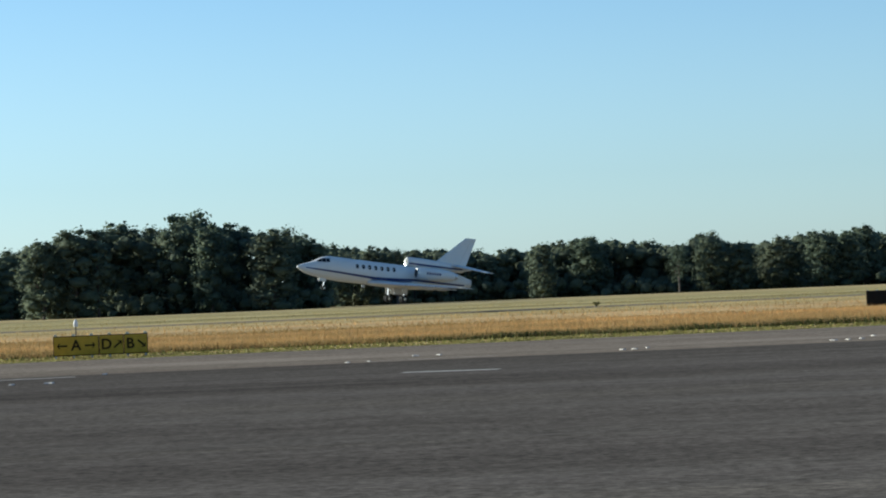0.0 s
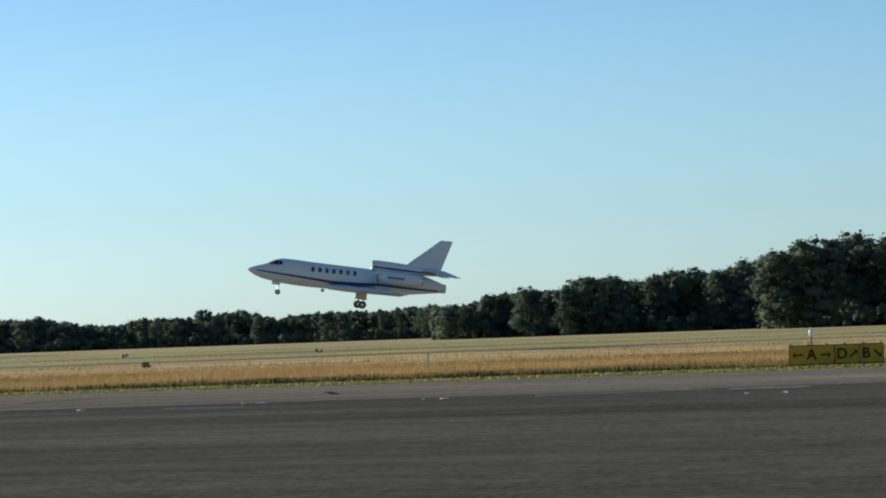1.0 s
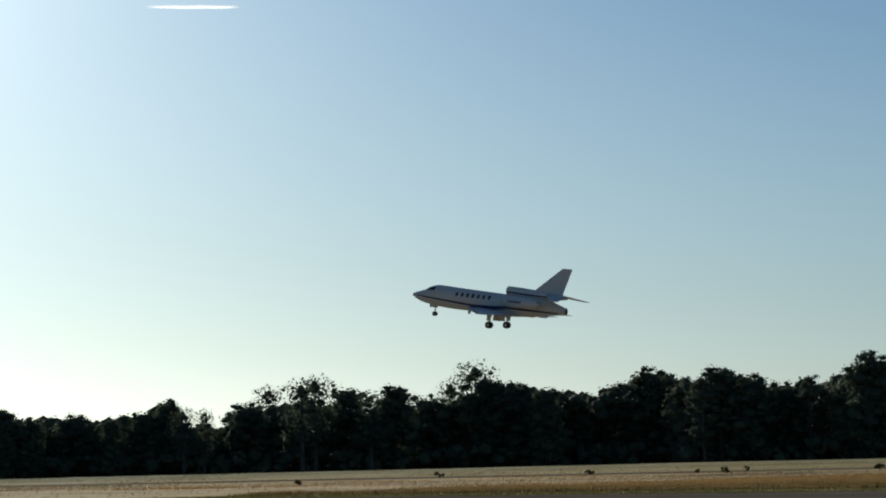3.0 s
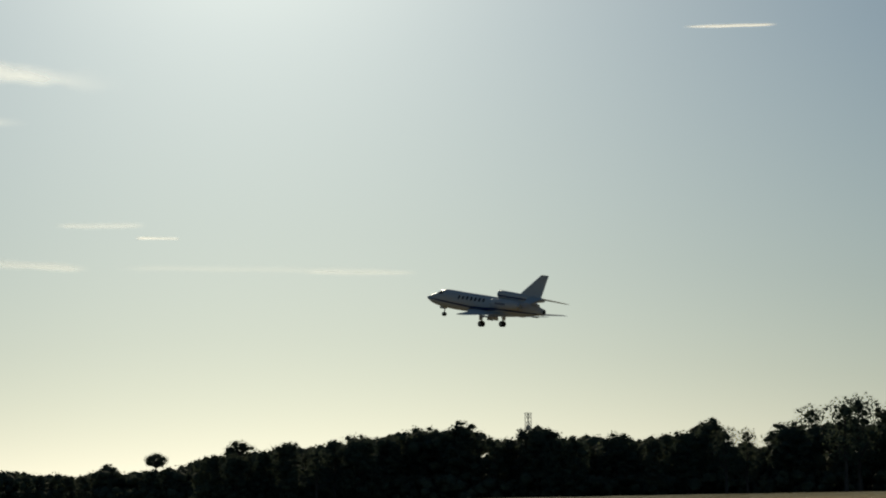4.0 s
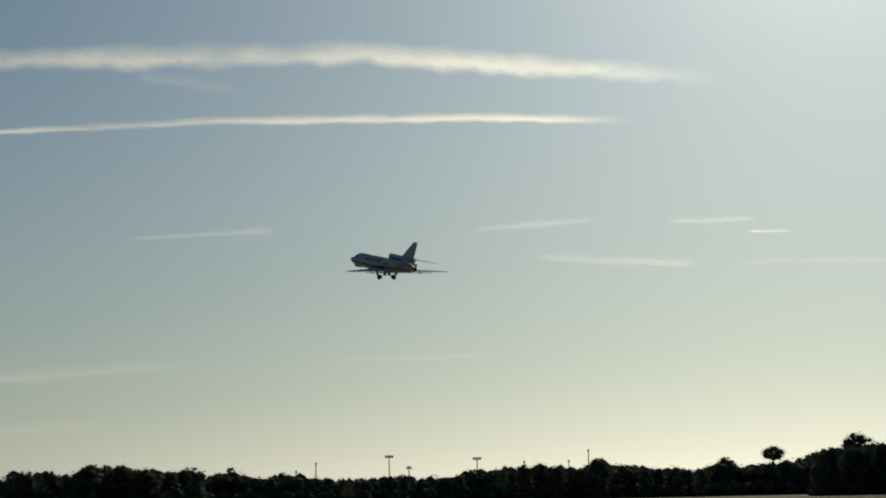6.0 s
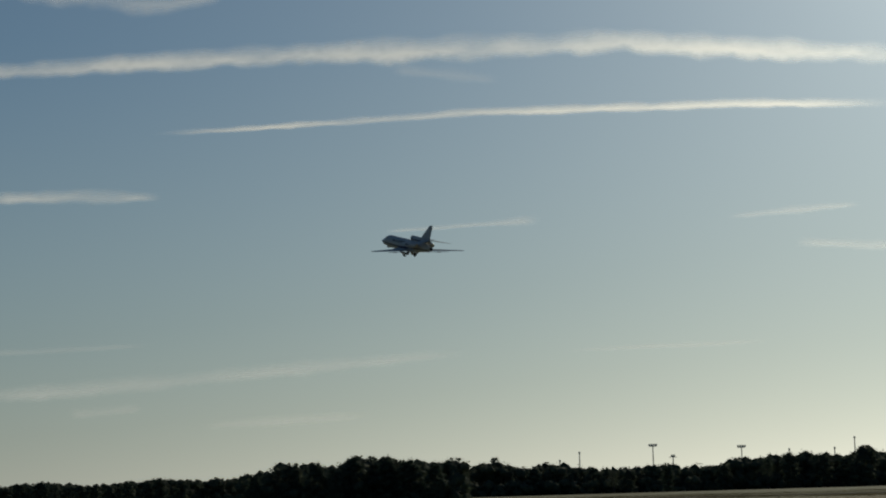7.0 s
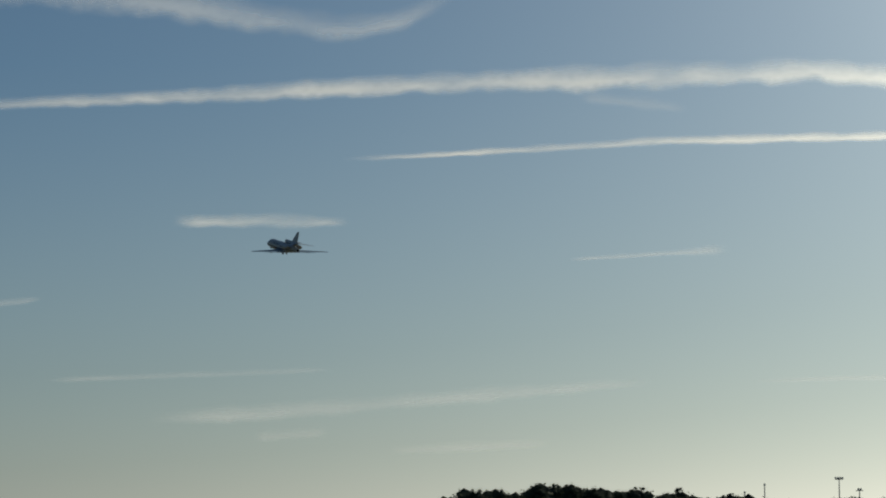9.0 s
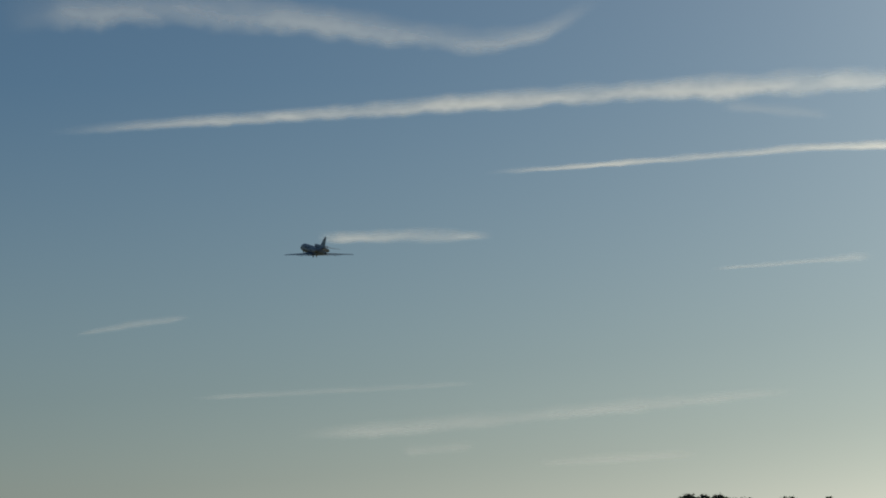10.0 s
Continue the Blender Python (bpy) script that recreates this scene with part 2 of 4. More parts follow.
M_BARK = plain("bark", (0.09, 0.07, 0.055), 0.9, vary=0.4, scale=8)
M_CLOUD = vapour()
M_WHITE = plain("white_aircraft_paint", (0.62, 0.615, 0.6), 0.42, vary=0.05, scale=0.8, coat=0.04, gloss=0.3)
M_WING = plain("matt_wing_paint", (0.6, 0.595, 0.58), 0.65, vary=0.06, scale=0.8, gloss=0.15)
M_BELLY = plain("grey_belly_paint", (0.55, 0.54, 0.52), 0.4, vary=0.08, scale=0.8, coat=0.05, gloss=0.3)
M_BLUE = plain("navy_stripe", (0.02, 0.035, 0.13), 0.3, vary=0.1)
M_GOLD = plain("gold_stripe", (0.4, 0.27, 0.08), 0.35, vary=0.1)
M_METAL = plain("bare_metal", (0.6, 0.6, 0.6), 0.3, 1.0)
M_DARK = plain("dark_metal", (0.03, 0.03, 0.032), 0.5, 0.4)
M_RUBBER = plain("tyre_rubber", (0.018, 0.018, 0.018), 0.85)
M_GLASS = glass_dark("cockpit_glass")
M_YELLOW = plain("sign_yellow", (0.45, 0.285, 0.035), 0.8, vary=0.2, scale=3, gloss=0.1)
M_BLACK = plain("sign_black", (0.014, 0.013, 0.011), 0.85, gloss=0.08)
M_LETTER = plain("faded_sign_lettering", (0.045, 0.032, 0.012), 0.85, gloss=0.05)
M_OLIVE = plain("sign_olive", (0.4, 0.37, 0.24), 0.9, vary=0.2, scale=3, gloss=0.05)
M_CREAM = plain("sign_cream", (0.6, 0.55, 0.4), 0.6)
M_PAINT = plain("worn_white_paint", (0.5, 0.46, 0.41), 0.95, vary=0.35, scale=5, gloss=0.0)
M_SCUFF = plain("scuffed_paint", (0.15, 0.132, 0.112), 0.95, vary=0.4, scale=2, gloss=0.0)
M_TAR = plain("crack_tar", (0.035, 0.031, 0.027), 0.95, vary=0.3, scale=4, gloss=0.0)
M_PAINTY = plain("worn_yellow_paint", (0.45, 0.29, 0.07), 0.95, vary=0.4, scale=5, gloss=0.0)
M_STEEL = plain("galvanised_steel", (0.4, 0.4, 0.4), 0.5, 0.7)


# ---- mesh helpers ----
def link_mesh(name, verts, faces, mat, parent=None, label="", smooth=False, mats=None, index=None):
    me = bpy.data.meshes.new(name)
    me.from_pydata([tuple(v) for v in verts], [], faces)
    for m in (mats or [mat]):
        me.materials.append(m)
    if index is not None:
        me.polygons.foreach_set("material_index", np.asarray(index, dtype=np.int32))
    if smooth:
        me.polygons.foreach_set("use_smooth", np.ones(len(me.polygons), dtype=bool))
    me.update()
    ob = new(name, me)
    if parent:
        ob.parent = parent
    if label:
        tagged(ob, label)
    return ob


def part(name, bm, mat, parent, label="", smooth=True):
    """One bmesh as one mesh object under its thing."""
    me = bpy.data.meshes.new(name)
    bmesh.ops.recalc_face_normals(bm, faces=bm.faces)
    bm.to_mesh(me)
    bm.free()
    me.materials.append(mat)
    if smooth:
        me.polygons.foreach_set("use_smooth", np.ones(len(me.polygons), dtype=bool))
        me.set_sharp_from_angle(angle=radians(40))
    ob = new(name, me)
    ob.parent = parent
    if label:
        tagged(ob, label)
    return ob


def thing(name, m, label, category, group="", kind=""):
    ob = new(name)
    ob.empty_display_size = 0.2
    ob.matrix_basis = m
    return tagged(ob, label, category, group, kind)


def loft(rings, caps=True, bm=None, closed=True):
    bm = bm or bmesh.new()
    vs = [[bm.verts.new(p) for p in ring] for ring in rings]
    n = len(rings[0])
    for a, b in zip(vs, vs[1:]):
        for i in range(n if closed else n - 1):
            j = (i + 1) % n
            bm.faces.new((a[i], a[j], b[j], b[i]))
    if caps:
        bm.faces.new(vs[0][::-1])
        bm.faces.new(vs[-1])
    return bm


def box(size, at=(0, 0, 0), bevel=0.0, bm=None, m=None):
    bm = bm or bmesh.new()
    t = Matrix.Translation(at) @ (m or Matrix())
    got = bmesh.ops.create_cube(bm, size=1, matrix=t @ Matrix.Diagonal((*size, 1)))
    if bevel:
        es = list({e for v in got["verts"] for e in v.link_edges})
        bmesh.ops.bevel(bm, geom=es, offset=bevel, segments=2, affect="EDGES", profile=0.7)
    return bm


def rod(a, b, r0, r1=None, n=8, bm=None):
    bm = bm or bmesh.new()
    a, b = Vector(a), Vector(b)
    d = b - a
    q = d.to_track_quat("Z", "Y").to_matrix().to_4x4()
    bmesh.ops.create_cone(bm, cap_ends=True, segments=n, radius1=r0, radius2=r0 if r1 is None else r1, depth=d.length,
                          matrix=Matrix.Translation((a + b) / 2) @ q)
    return bm


def wheel_mesh(r, w):
    """A tyre with rounded shoulders, its axle along y."""
    prof = [(0.35 * r, -w / 2), (0.8 * r, -w / 2), (0.95 * r, -w * 0.38), (r, -w * 0.15), (r, w * 0.15), (0.95 * r, w * 0.38), (0.8 * r, w / 2), (0.35 * r, w / 2)]
    rings = []
    for k in range(20):
        a = 2 * math.pi * k / 20
        rings.append([(p * math.cos(a), y, p * math.sin(a)) for p, y in prof])
    rings.append(rings[0])
    bm = loft(rings, caps=False)
    bmesh.ops.remove_doubles(bm, verts=bm.verts, dist=1e-4)
    return bm


def foil(root, tip, n=10, thick=0.1):
    """A wing panel between two sections: each is leading point, chord and thickness factor; the chord runs to -x."""
    rings = []
    for (lx, y, z), chord, tf in (root, tip):
        ring = []
        for k in range(2 * n):
            a = 2 * math.pi * k / (2 * n)
            u = 0.5 - 0.5 * math.cos(a)
            h = tf * thick * 5 * (0.2969 * math.sqrt(u) - 0.126 * u - 0.3516 * u * u + 0.2843 * u ** 3 - 0.1036 * u ** 4)
            ring.append((lx - chord * u, y, z + chord * (h if a <= math.pi else -h * 0.8)))
        rings.append(ring)
    return rings


# ---- ground and pavement ----
def edge_y(x):
    """Where the pavement ends and the grass begins."""
    return 83.5 + 0.12 * x


def build_ground():
    xs = [-4600, -2500, -1200, -600, -300, -150, -60, 0, 60, 150, 300, 600, 1200, 2500, 4600]
    verts = [(x, y, 0.0) for y in xs for x in xs]
    n = len(xs)
    faces = [(j * n + i, j * n + i + 1, (j + 1) * n + i + 1, (j + 1) * n + i) for j in range(n - 1) for i in range(n - 1)]
    tagged(link_mesh("ground", verts, faces, M_FIELD), "wide level airfield of dry tan and green grass", "ground", kind="structure")
    x0, x1 = -118.0, 130.0
    w = 63.5

    def slab(name, mat, y0, y1, label):
        k = 24
        vs, fs = [], []
        for i in range(k + 1):
            x = x0 + (x1 - x0) * i / k
            a, b = y0(x), y1(x)
            vs += [(x, a, 0.03), (x, b, 0.03), (x, a, -0.05), (x, b, -0.05)]
        for i in range(k):
            a, b = 4 * i, 4 * i + 4
            fs += [(a, b, b + 1, a + 1), (a + 1, b + 1, b + 3, a + 3), (a, a + 2, b + 2, b)]
        return tagged(link_mesh(name, vs, fs, mat), label, "pavement", kind="structure")
    slab("pavement_apron", M_APRON, lambda x: -70.0, lambda x: w + 0.1 * x, "dark weathered asphalt apron with streaks and patches")
    slab("pavement_shoulder", M_SHOULDER, lambda x: w + 0.1 * x, edge_y, "paler dusty asphalt strip beside the grass")


build_ground()
JET_HEADING, JET_OFF, JET_BANK, JET_CRAB = -111.57, 232.97, -1.76, -2.0


def build_runway():
    """The strip that the jet leaves: nearly flush with the grass, with sloping edges."""
    u = polar(JET_HEADING, 1.0)
    right = Vector((u.y, -u.x, 0))
    vs, fs = [], []
    k = 40
    for i in range(k + 1):
        p = u * (-500 + 1500 * i / k)
        for off, z in ((-13.0, -0.02), (-11.5, 0.012), (0, 0.03), (11.5, 0.012), (13.0, -0.02)):
            q = p + right * (JET_OFF + off)
            vs.append((q.x, q.y, z))
    for i in range(k):
        for j in range(4):
            a = 5 * i + j
            fs.append((a, a + 1, a + 6, a + 5))
    tagged(link_mesh("runway", vs, fs, M_RUNWAY), "long grey asphalt runway crossing the dry field", "runway", kind="structure")


build_runway()


def paint_line(a, b, width, mat, label, category="marking", z=0.035):
    """A worn painted line on the asphalt, with ragged edges."""
    a, b = Vector((*a, z)), Vector((*b, z))
    d = (b - a).normalized()
    s = Vector((-d.y, d.x, 0))
    n = max(4, int((b - a).length / 0.25))
    top, low = [], []
    for i in range(n + 1):
        p = a.lerp(b, i / n)
        wdt = width * (0.5 + 0.12 * noise.noise(p * 3.0))
        top.append(p + s * wdt)
        low.append(p - s * wdt)
    vs = top + low
    fs = [(i, i + 1, n + 2 + i, n + 1 + i) for i in range(n)]
    return tagged(link_mesh("painted_line", vs, fs, mat), label, category, "worn markings on the apron", "structure")


def build_markings():
    lines = [((-0.9, 53.6), (1.0, 53.1), 0.55), ((-10.3, 60.85), (-8.5, 61.25), 0.4), ((-2.0, 64.4), (1.2, 65.0), 0.16), ((-39.2, 61.2), (-34.4, 62.1), 0.55),
             ((-28.4, 55.2), (-26.3, 55.6), 0.4), ((-38.4, 46.3), (-35.6, 46.9), 0.35), ((-33.9, 46.4), (-35.4, 50.6), 0.3),
             ((-55.0, 60.6), (-45.8, 58.8), 0.3), ((-22.9, 57.7), (-20.8, 57.3), 0.16), ((-14.65, 59.9), (-10.8, 61.2), 0.2), ((-12.2, 62.2), (-11.5, 62.5), 0.3)]
    for a, b, wd in lines:
        paint_line(a, b, wd, M_PAINT, "worn white painted line on dark asphalt")
    for a, b in (((-15.7, 27.3), (-19.0, 35.0)), ((-20.1, 35.5), (-19.0, 34.4))):
        paint_line(a, b, 0.16, M_SCUFF, "faint scuffed remains of a painted line on asphalt")
    paint_line((-12.4, 24.8), (-13.81, 27.96), 0.22, M_PAINTY, "short worn yellow painted mark on asphalt")
    for a, b in (((-30.9, 67.6), (-30.2, 71.2)), ((-23.3, 71.0), (-21.9, 67.6))):
        paint_line(a, b, 0.22, M_TAR, "dark tar-filled crack across the asphalt edge", "crack")
    # loose pale flakes of broken surface and paint
    rnd = random.Random(4)
    spots = [(-2.4, 64.2), (-1.9, 64.5), (-0.8, 68.8), (-0.2, 68.7), (4.3, 66.0), (4.6, 66.1), (5.0, 67.0), (9.6, 66.6), (10.0, 66.9), (10.4, 67.3), (11.1, 70.0),
             (-8.0, 62.6), (-25.3, 58.6), (-26.0, 62.0), (-21.8, 60.1), (-21.4, 60.2), (-9.2, 56.5), (-8.4, 56.6), (-17.2, 59.5), (-16.7, 59.6), (-27.4, 55.8)]
    for x, y in spots:
        k = rnd.randint(6, 9)
        r = rnd.uniform(0.08, 0.2)
        rim = []
        for i in range(k):
            a = 2 * math.pi * i / k
            q = r * rnd.uniform(0.6, 1.2)
            rim.append((x + 0.6 * q * math.cos(a), y + 1.8 * q * math.sin(a)))
        vs = [(*p, 0.03) for p in rim] + [(x + (px - x) * 0.8, y + (py - y) * 0.8, 0.05) for px, py in rim]
        fs = [(i, (i + 1) % k, k + (i + 1) % k, k + i) for i in range(k)] + [tuple(range(k, 2 * k))]
        tagged(link_mesh("paint_flake", vs, fs, M_PAINT), "small pale chip lying on the asphalt", "debris", "pale chips on the apron")


build_markings()


def soften(ob, norms):
    """Shade leaves by the swell of their clump."""
    nn = np.asarray(norms, dtype=float)
    nn = nn / np.maximum(1e-6, np.linalg.norm(nn, axis=1))[:, None]
    ob.data.normals_split_custom_set_from_vertices(nn.tolist())
    return ob


def build_grass():
    """Blades in tufts: tan meadow, a green mown verge along the pavement, coarser clumps further out."""
    rg = np.random.default_rng(5)

    def blades(x, y, h, w, name, mat, label):
        n = len(x)
        a = rg.uniform(0, 2 * np.pi, n)
        lean = rg.normal(0, 0.25, (n, 2)) * h[:, None]
        dx, dy = np.cos(a) * w / 2, np.sin(a) * w / 2
        turn = np.where(dx * y - dy * x < 0, -1.0, 1.0)
        dx, dy = dx * turn, dy * turn
        v = np.empty((n, 3, 3))
        v[:, 0] = np.stack([x - dx, y - dy, np.zeros(n)], 1)
        v[:, 1] = np.stack([x + dx, y + dy, np.zeros(n)], 1)
        v[:, 2] = np.stack([x + lean[:, 0], y + lean[:, 1], h], 1)
        me = bpy.data.meshes.new(name)
        me.vertices.add(3 * n)
        me.vertices.foreach_set("co", v.ravel())
        me.loops.add(3 * n)
        me.loops.foreach_set("vertex_index", np.arange(3 * n, dtype=np.int32))
        me.polygons.add(n)
        me.polygons.foreach_set("loop_start", np.arange(0, 3 * n, 3, dtype=np.int32))
        me.update(calc_edges=True)
        me.materials.append(mat)
        ob = tagged(new(name, me), label, "grass", kind="stuff")
        soften(ob, np.repeat(rg.normal(0, 0.22, (n, 3)) + (0, 0, 1), 3, 0))

    def clumpy(x, y, s):
        return np.sin(x * s + 2 * np.sin(y * s * 0.7)) * np.sin(y * s * 1.7 + 1.3 * np.sin(x * s * 0.6))

    def off_runway(x, y):
        a = radians(JET_HEADING)
        return np.abs(x * math.cos(a) - y * math.sin(a) - JET_OFF) > 13

    def out(n, near, far, x0, x1):
        x = rg.uniform(x0, x1, n)
        d = near + (far - near) * rg.uniform(0, 1, n) ** 1.8
        return x, 83.5 + 0.12 * x + d
    x, y = out(330000, 9.5, 60, -118, 45)
    c = clumpy(x, y, 0.35)
    h = 0.1 + 0.05 * c + rg.uniform(0, 0.12, len(x)) + np.clip(clumpy(x, y * 2, 0.11), 0, 1) * rg.uniform(0, 0.2, len(x))
    k = h > 0.05
    blades(x[k], y[k], h[k], rg.uniform(0.012, 0.035, k.sum()), "meadow_grass", M_GRASS, "dry tan meadow grass beyond the pavement")
    x, y = out(260000, 40, 330, -520, 110)
    c = clumpy(x, y, 0.12)
    k = (c > rg.uniform(-0.9, 0.6, len(x))) & off_runway(x, y)
    x, y, c = x[k], y[k], c[k]
    tall = np.clip(clumpy(x + 40, y * 2.2, 0.05) * 1.6, 0, 1)
    blades(x, y, 0.05 + 0.03 * c + rg.uniform(0, 0.06, len(x)) + tall * rg.uniform(0.02, 0.22, len(x)), rg.uniform(0.03, 0.08, len(x)), "far_meadow_grass", M_GRASS, "dry tan meadow grass reaching to the trees")
    x, y = out(64000, 0.0, 10.5, -118, 45)
    blades(x, y, rg.uniform(0.03, 0.08, len(x)), rg.uniform(0.03, 0.09, len(x)), "verge_grass", M_GREEN, "short green mown grass along the pavement edge")
    x, y = out(26000, 0.0, 0.9, -118, 45)
    blades(x, y, rg.uniform(0.03, 0.07, len(x)), rg.uniform(0.03, 0.08, len(x)), "edge_grass", M_STRAW, "sun-bleached short grass at the asphalt's edge")
    x, y = out(60000, 8.6, 13.0, -118, 45)
    soft = rg.normal(0, 1.5, len(x))
    k = ((x + soft > -37) & (x + soft < -17)) | ((x + soft > 0) & (x + soft < 24)) | (rg.uniform(0, 1, len(x)) < 0.12)
    blades(x[k], y[k], (0.1 + 0.09 * clumpy(x[k], y[k], 1.1)) + rg.uniform(0, 0.12, k.sum()), rg.uniform(0.02, 0.05, k.sum()), "rank_grass", M_RANK, "rank dark green grass at the mown edge")
    # far west side of the field, seen low over the apron's end
    x = rg.uniform(-600, -118, 26000)
    y = rg.uniform(-30, 140, 26000)
    k = off_runway(x, y)
    x, y = x[k], y[k]
    blades(x, y, 0.04 + rg.uniform(0, 0.1, len(x)), rg.uniform(0.04, 0.12, len(x)), "west_meadow_grass", M_GRASS, "dry tan meadow grass past the apron's end")


build_grass()


# ---- trees ----
def sprays(rg, p, s, out, loose=0.4):
    """Pointed leaf pieces of half length s at p, most of them lying along the swell of the clump, and the way they are shaded."""
    n = len(p)
    free = rg.normal(size=(n, 3))
    free /= np.linalg.norm(free, axis=1)[:, None]
    face = np.where(rg.uniform(0, 1, (n, 1)) < loose, free, out + 0.45 * free)
    a = np.cross(face, rg.normal(size=(n, 3)))
    a /= np.linalg.norm(a, axis=1)[:, None]
    b = np.cross(a, face)
    b /= np.linalg.norm(b, axis=1)[:, None]
    nn = out + rg.normal(0, 0.22, (n, 3)) + (0, 0, 0.2)
    b *= np.where((np.cross(b, a) * nn).sum(1) < 0, -1.0, 1.0)[:, None]
    quad = np.stack([p - a * s, p + b * s * 0.7, p + a * s, p - b * s * 0.7], 1)
    return quad.reshape(-1, 3), np.repeat(nn, 4, 0)


@functools.lru_cache(maxsize=None)
def ball(level):
    bm = bmesh.new()
    bmesh.ops.create_icosphere(bm, subdivisions=level, radius=1.0)
    v = np.array([p.co for p in bm.verts])
    f = [[p.index for p in q.verts] for q in bm.faces]
    bm.free()
    return v, f


def clumps(rg, centres, radii, each):
    """Smaller tufts that swell out of the upper side of each lobe."""
    cs, rs = list(centres), list(radii)
    for c, r in zip(centres, radii):
        for _ in range(each):
            d = rg.normal(size=3) + (0, 0, 0.35)
            d /= np.linalg.norm(d)
            cs.append(tuple(np.array(c) + d * (r * rg.uniform(0.72, 0.98), r * rg.uniform(0.72, 0.98), r * 0.8)))
            rs.append(r * rg.uniform(0.3, 0.52))
    return cs, rs


def leaf_cloud(rg, centres, radii, count, size, squash=0.85, level=1, core=0.62, loose=0.5):
    """Leaf pieces in a shell round each centre, over a lumpy mass of packed foliage."""
    verts, faces, norms = [], [], []
    nv = 0
    bv, bf = ball(level)
    for c, r in zip(centres, radii):
        v = bv * (core * r * rg.uniform(0.65, 1.15, (len(bv), 1)))
        v[:, 2] *= squash
        verts.append(v + c)
        norms.append(bv + rg.normal(0, 0.3, bv.shape))
        faces += [[nv + i for i in q] for q in bf]
        nv += len(bv)
        n = max(8, int(count * r * r))
        d = rg.normal(size=(n, 3))
        d /= np.linalg.norm(d, axis=1)[:, None]
        p = d * (r * rg.uniform(0.55, 1.08, (n, 1)))
        p[:, 2] *= squash
        p += c
        quad, nn = sprays(rg, p, size * rg.uniform(0.55, 1.4, (n, 1)), d, loose)
        verts.append(quad)
        norms.append(nn)
        faces += [[nv + 4 * i, nv + 4 * i + 1, nv + 4 * i + 2, nv + 4 * i + 3] for i in range(n)]
        nv += 4 * n
    return np.concatenate(verts), faces, np.concatenate(norms)


def broad_tree(seed, lobes=20, spread=0.27, low=0.16, core=0.58, count=4700, each=3, leaf=0.0135):
    """A unit-high broadleaf tree: forked trunk, crown of uneven lobes down to near the ground."""
    rg = np.random.default_rng(seed)
    tree = thing("broadleaf_tree", Matrix(), "broadleaf tree with a full dark green crown at the field's edge", "tree", "trees round the airfield")
    bm = rod((0, 0, -0.01), (0.01, 0, 0.4), 0.02, 0.013)
    cs, rs = [], []
    for i in range(lobes):
        z = low + (0.9 - low) * ((i + rg.uniform(0, 1)) / lobes) ** 0.85
        wide = spread * math.sqrt(max(0.04, 1 - ((z - 0.42) / 0.52) ** 2))
        a = 2.4 * i + rg.uniform(-0.6, 0.6)
        r = rg.uniform(0.115, 0.175)
        q = max(0.0, wide - r * 0.5) * rg.uniform(0.45, 1.0)
        cs.append((q * math.cos(a), q * math.sin(a), min(z, 1.0 - r * 0.85)))
        rs.append(r)
    cs.append((rg.uniform(-0.04, 0.04), rg.uniform(-0.04, 0.04), 0.89))
    rs.append(0.125)
    for c in cs[::3]:
        rod((0, 0, max(0.1, c[2] * 0.55)), c, 0.009, 0.003, 5, bm)
    part("trunk", bm, M_BARK, tree)
    cs, rs = clumps(rg, cs, rs, each)
    v, f, nn = leaf_cloud(rg, cs, rs, count, leaf, core=core)
    soften(link_mesh("crown", v, f, M_LEAF, tree), nn)
    return tree


def umbrella_tree(seed):
    """A unit-high tree with a bare leaning stem and a rounded cap of leaves."""
    rg = np.random.default_rng(seed)
    tree = thing("umbrella_tree", Matrix(), "lone tree with a bare stem and a rounded cap of leaves", "tree", "trees round the airfield")
    bm = rod((0, 0, -0.01), (0.02, 0.01, 0.8), 0.018, 0.01)
    cs, rs = [], []
    for i in range(30):
        d = rg.normal(size=3)
        d *= rg.uniform(0.3, 1.0) ** 0.5 / np.linalg.norm(d)
        cs.append((0.015 + 0.17 * d[0], 0.01 + 0.17 * d[1], 0.8 + 0.12 * d[2]))
        rs.append(rg.uniform(0.055, 0.09))
        rod((0.018, 0.01, 0.66), cs[-1], 0.006, 0.002, 5, bm)
    part("trunk", bm, M_BARK, tree)
    v, f, nn = leaf_cloud(rg, cs, rs, 8000, 0.012, 0.9)
    soften(link_mesh("crown", v, f, M_LEAF, tree), nn)
    return tree


def pine_tree(seed):
    """A unit-high pine: long bare bole, short side limbs, flat ragged tufts in the upper half."""
    rg = np.random.default_rng(seed)
    tree = thing("pine_tree", Matrix(), "tall pine with a bare trunk and ragged dark crown", "tree", "trees round the airfield")
    bm = rod((0, 0, -0.01), (0.012, 0.0, 0.93), 0.013, 0.004)
    cs, rs = [], []
    for i in range(38):
        z = rg.uniform(0.3, 0.95) if i > 4 else rg.uniform(0.7, 0.95)
        wide = 0.2 * (1.12 - z) ** 0.55
        a = rg.uniform(0, 2 * math.pi)
        q = wide * rg.uniform(0.35, 1.0)
        cs.append((q * math.cos(a), q * math.sin(a), z + 0.02))
        rs.append(rg.uniform(0.045, 0.08))
        rod((0.01, 0, z - 0.03), cs[-1], 0.0045, 0.002, 5, bm)
    cs.append((0.012, 0, 0.955))
    rs.append(0.045)
    part("trunk", bm, M_BARK, tree)
    v, f, nn = leaf_cloud(rg, cs, rs, 11000, 0.0125, 0.66, core=0.55, loose=0.7)
    soften(link_mesh("crown", v, f, M_NEEDLE, tree), nn)
    return tree


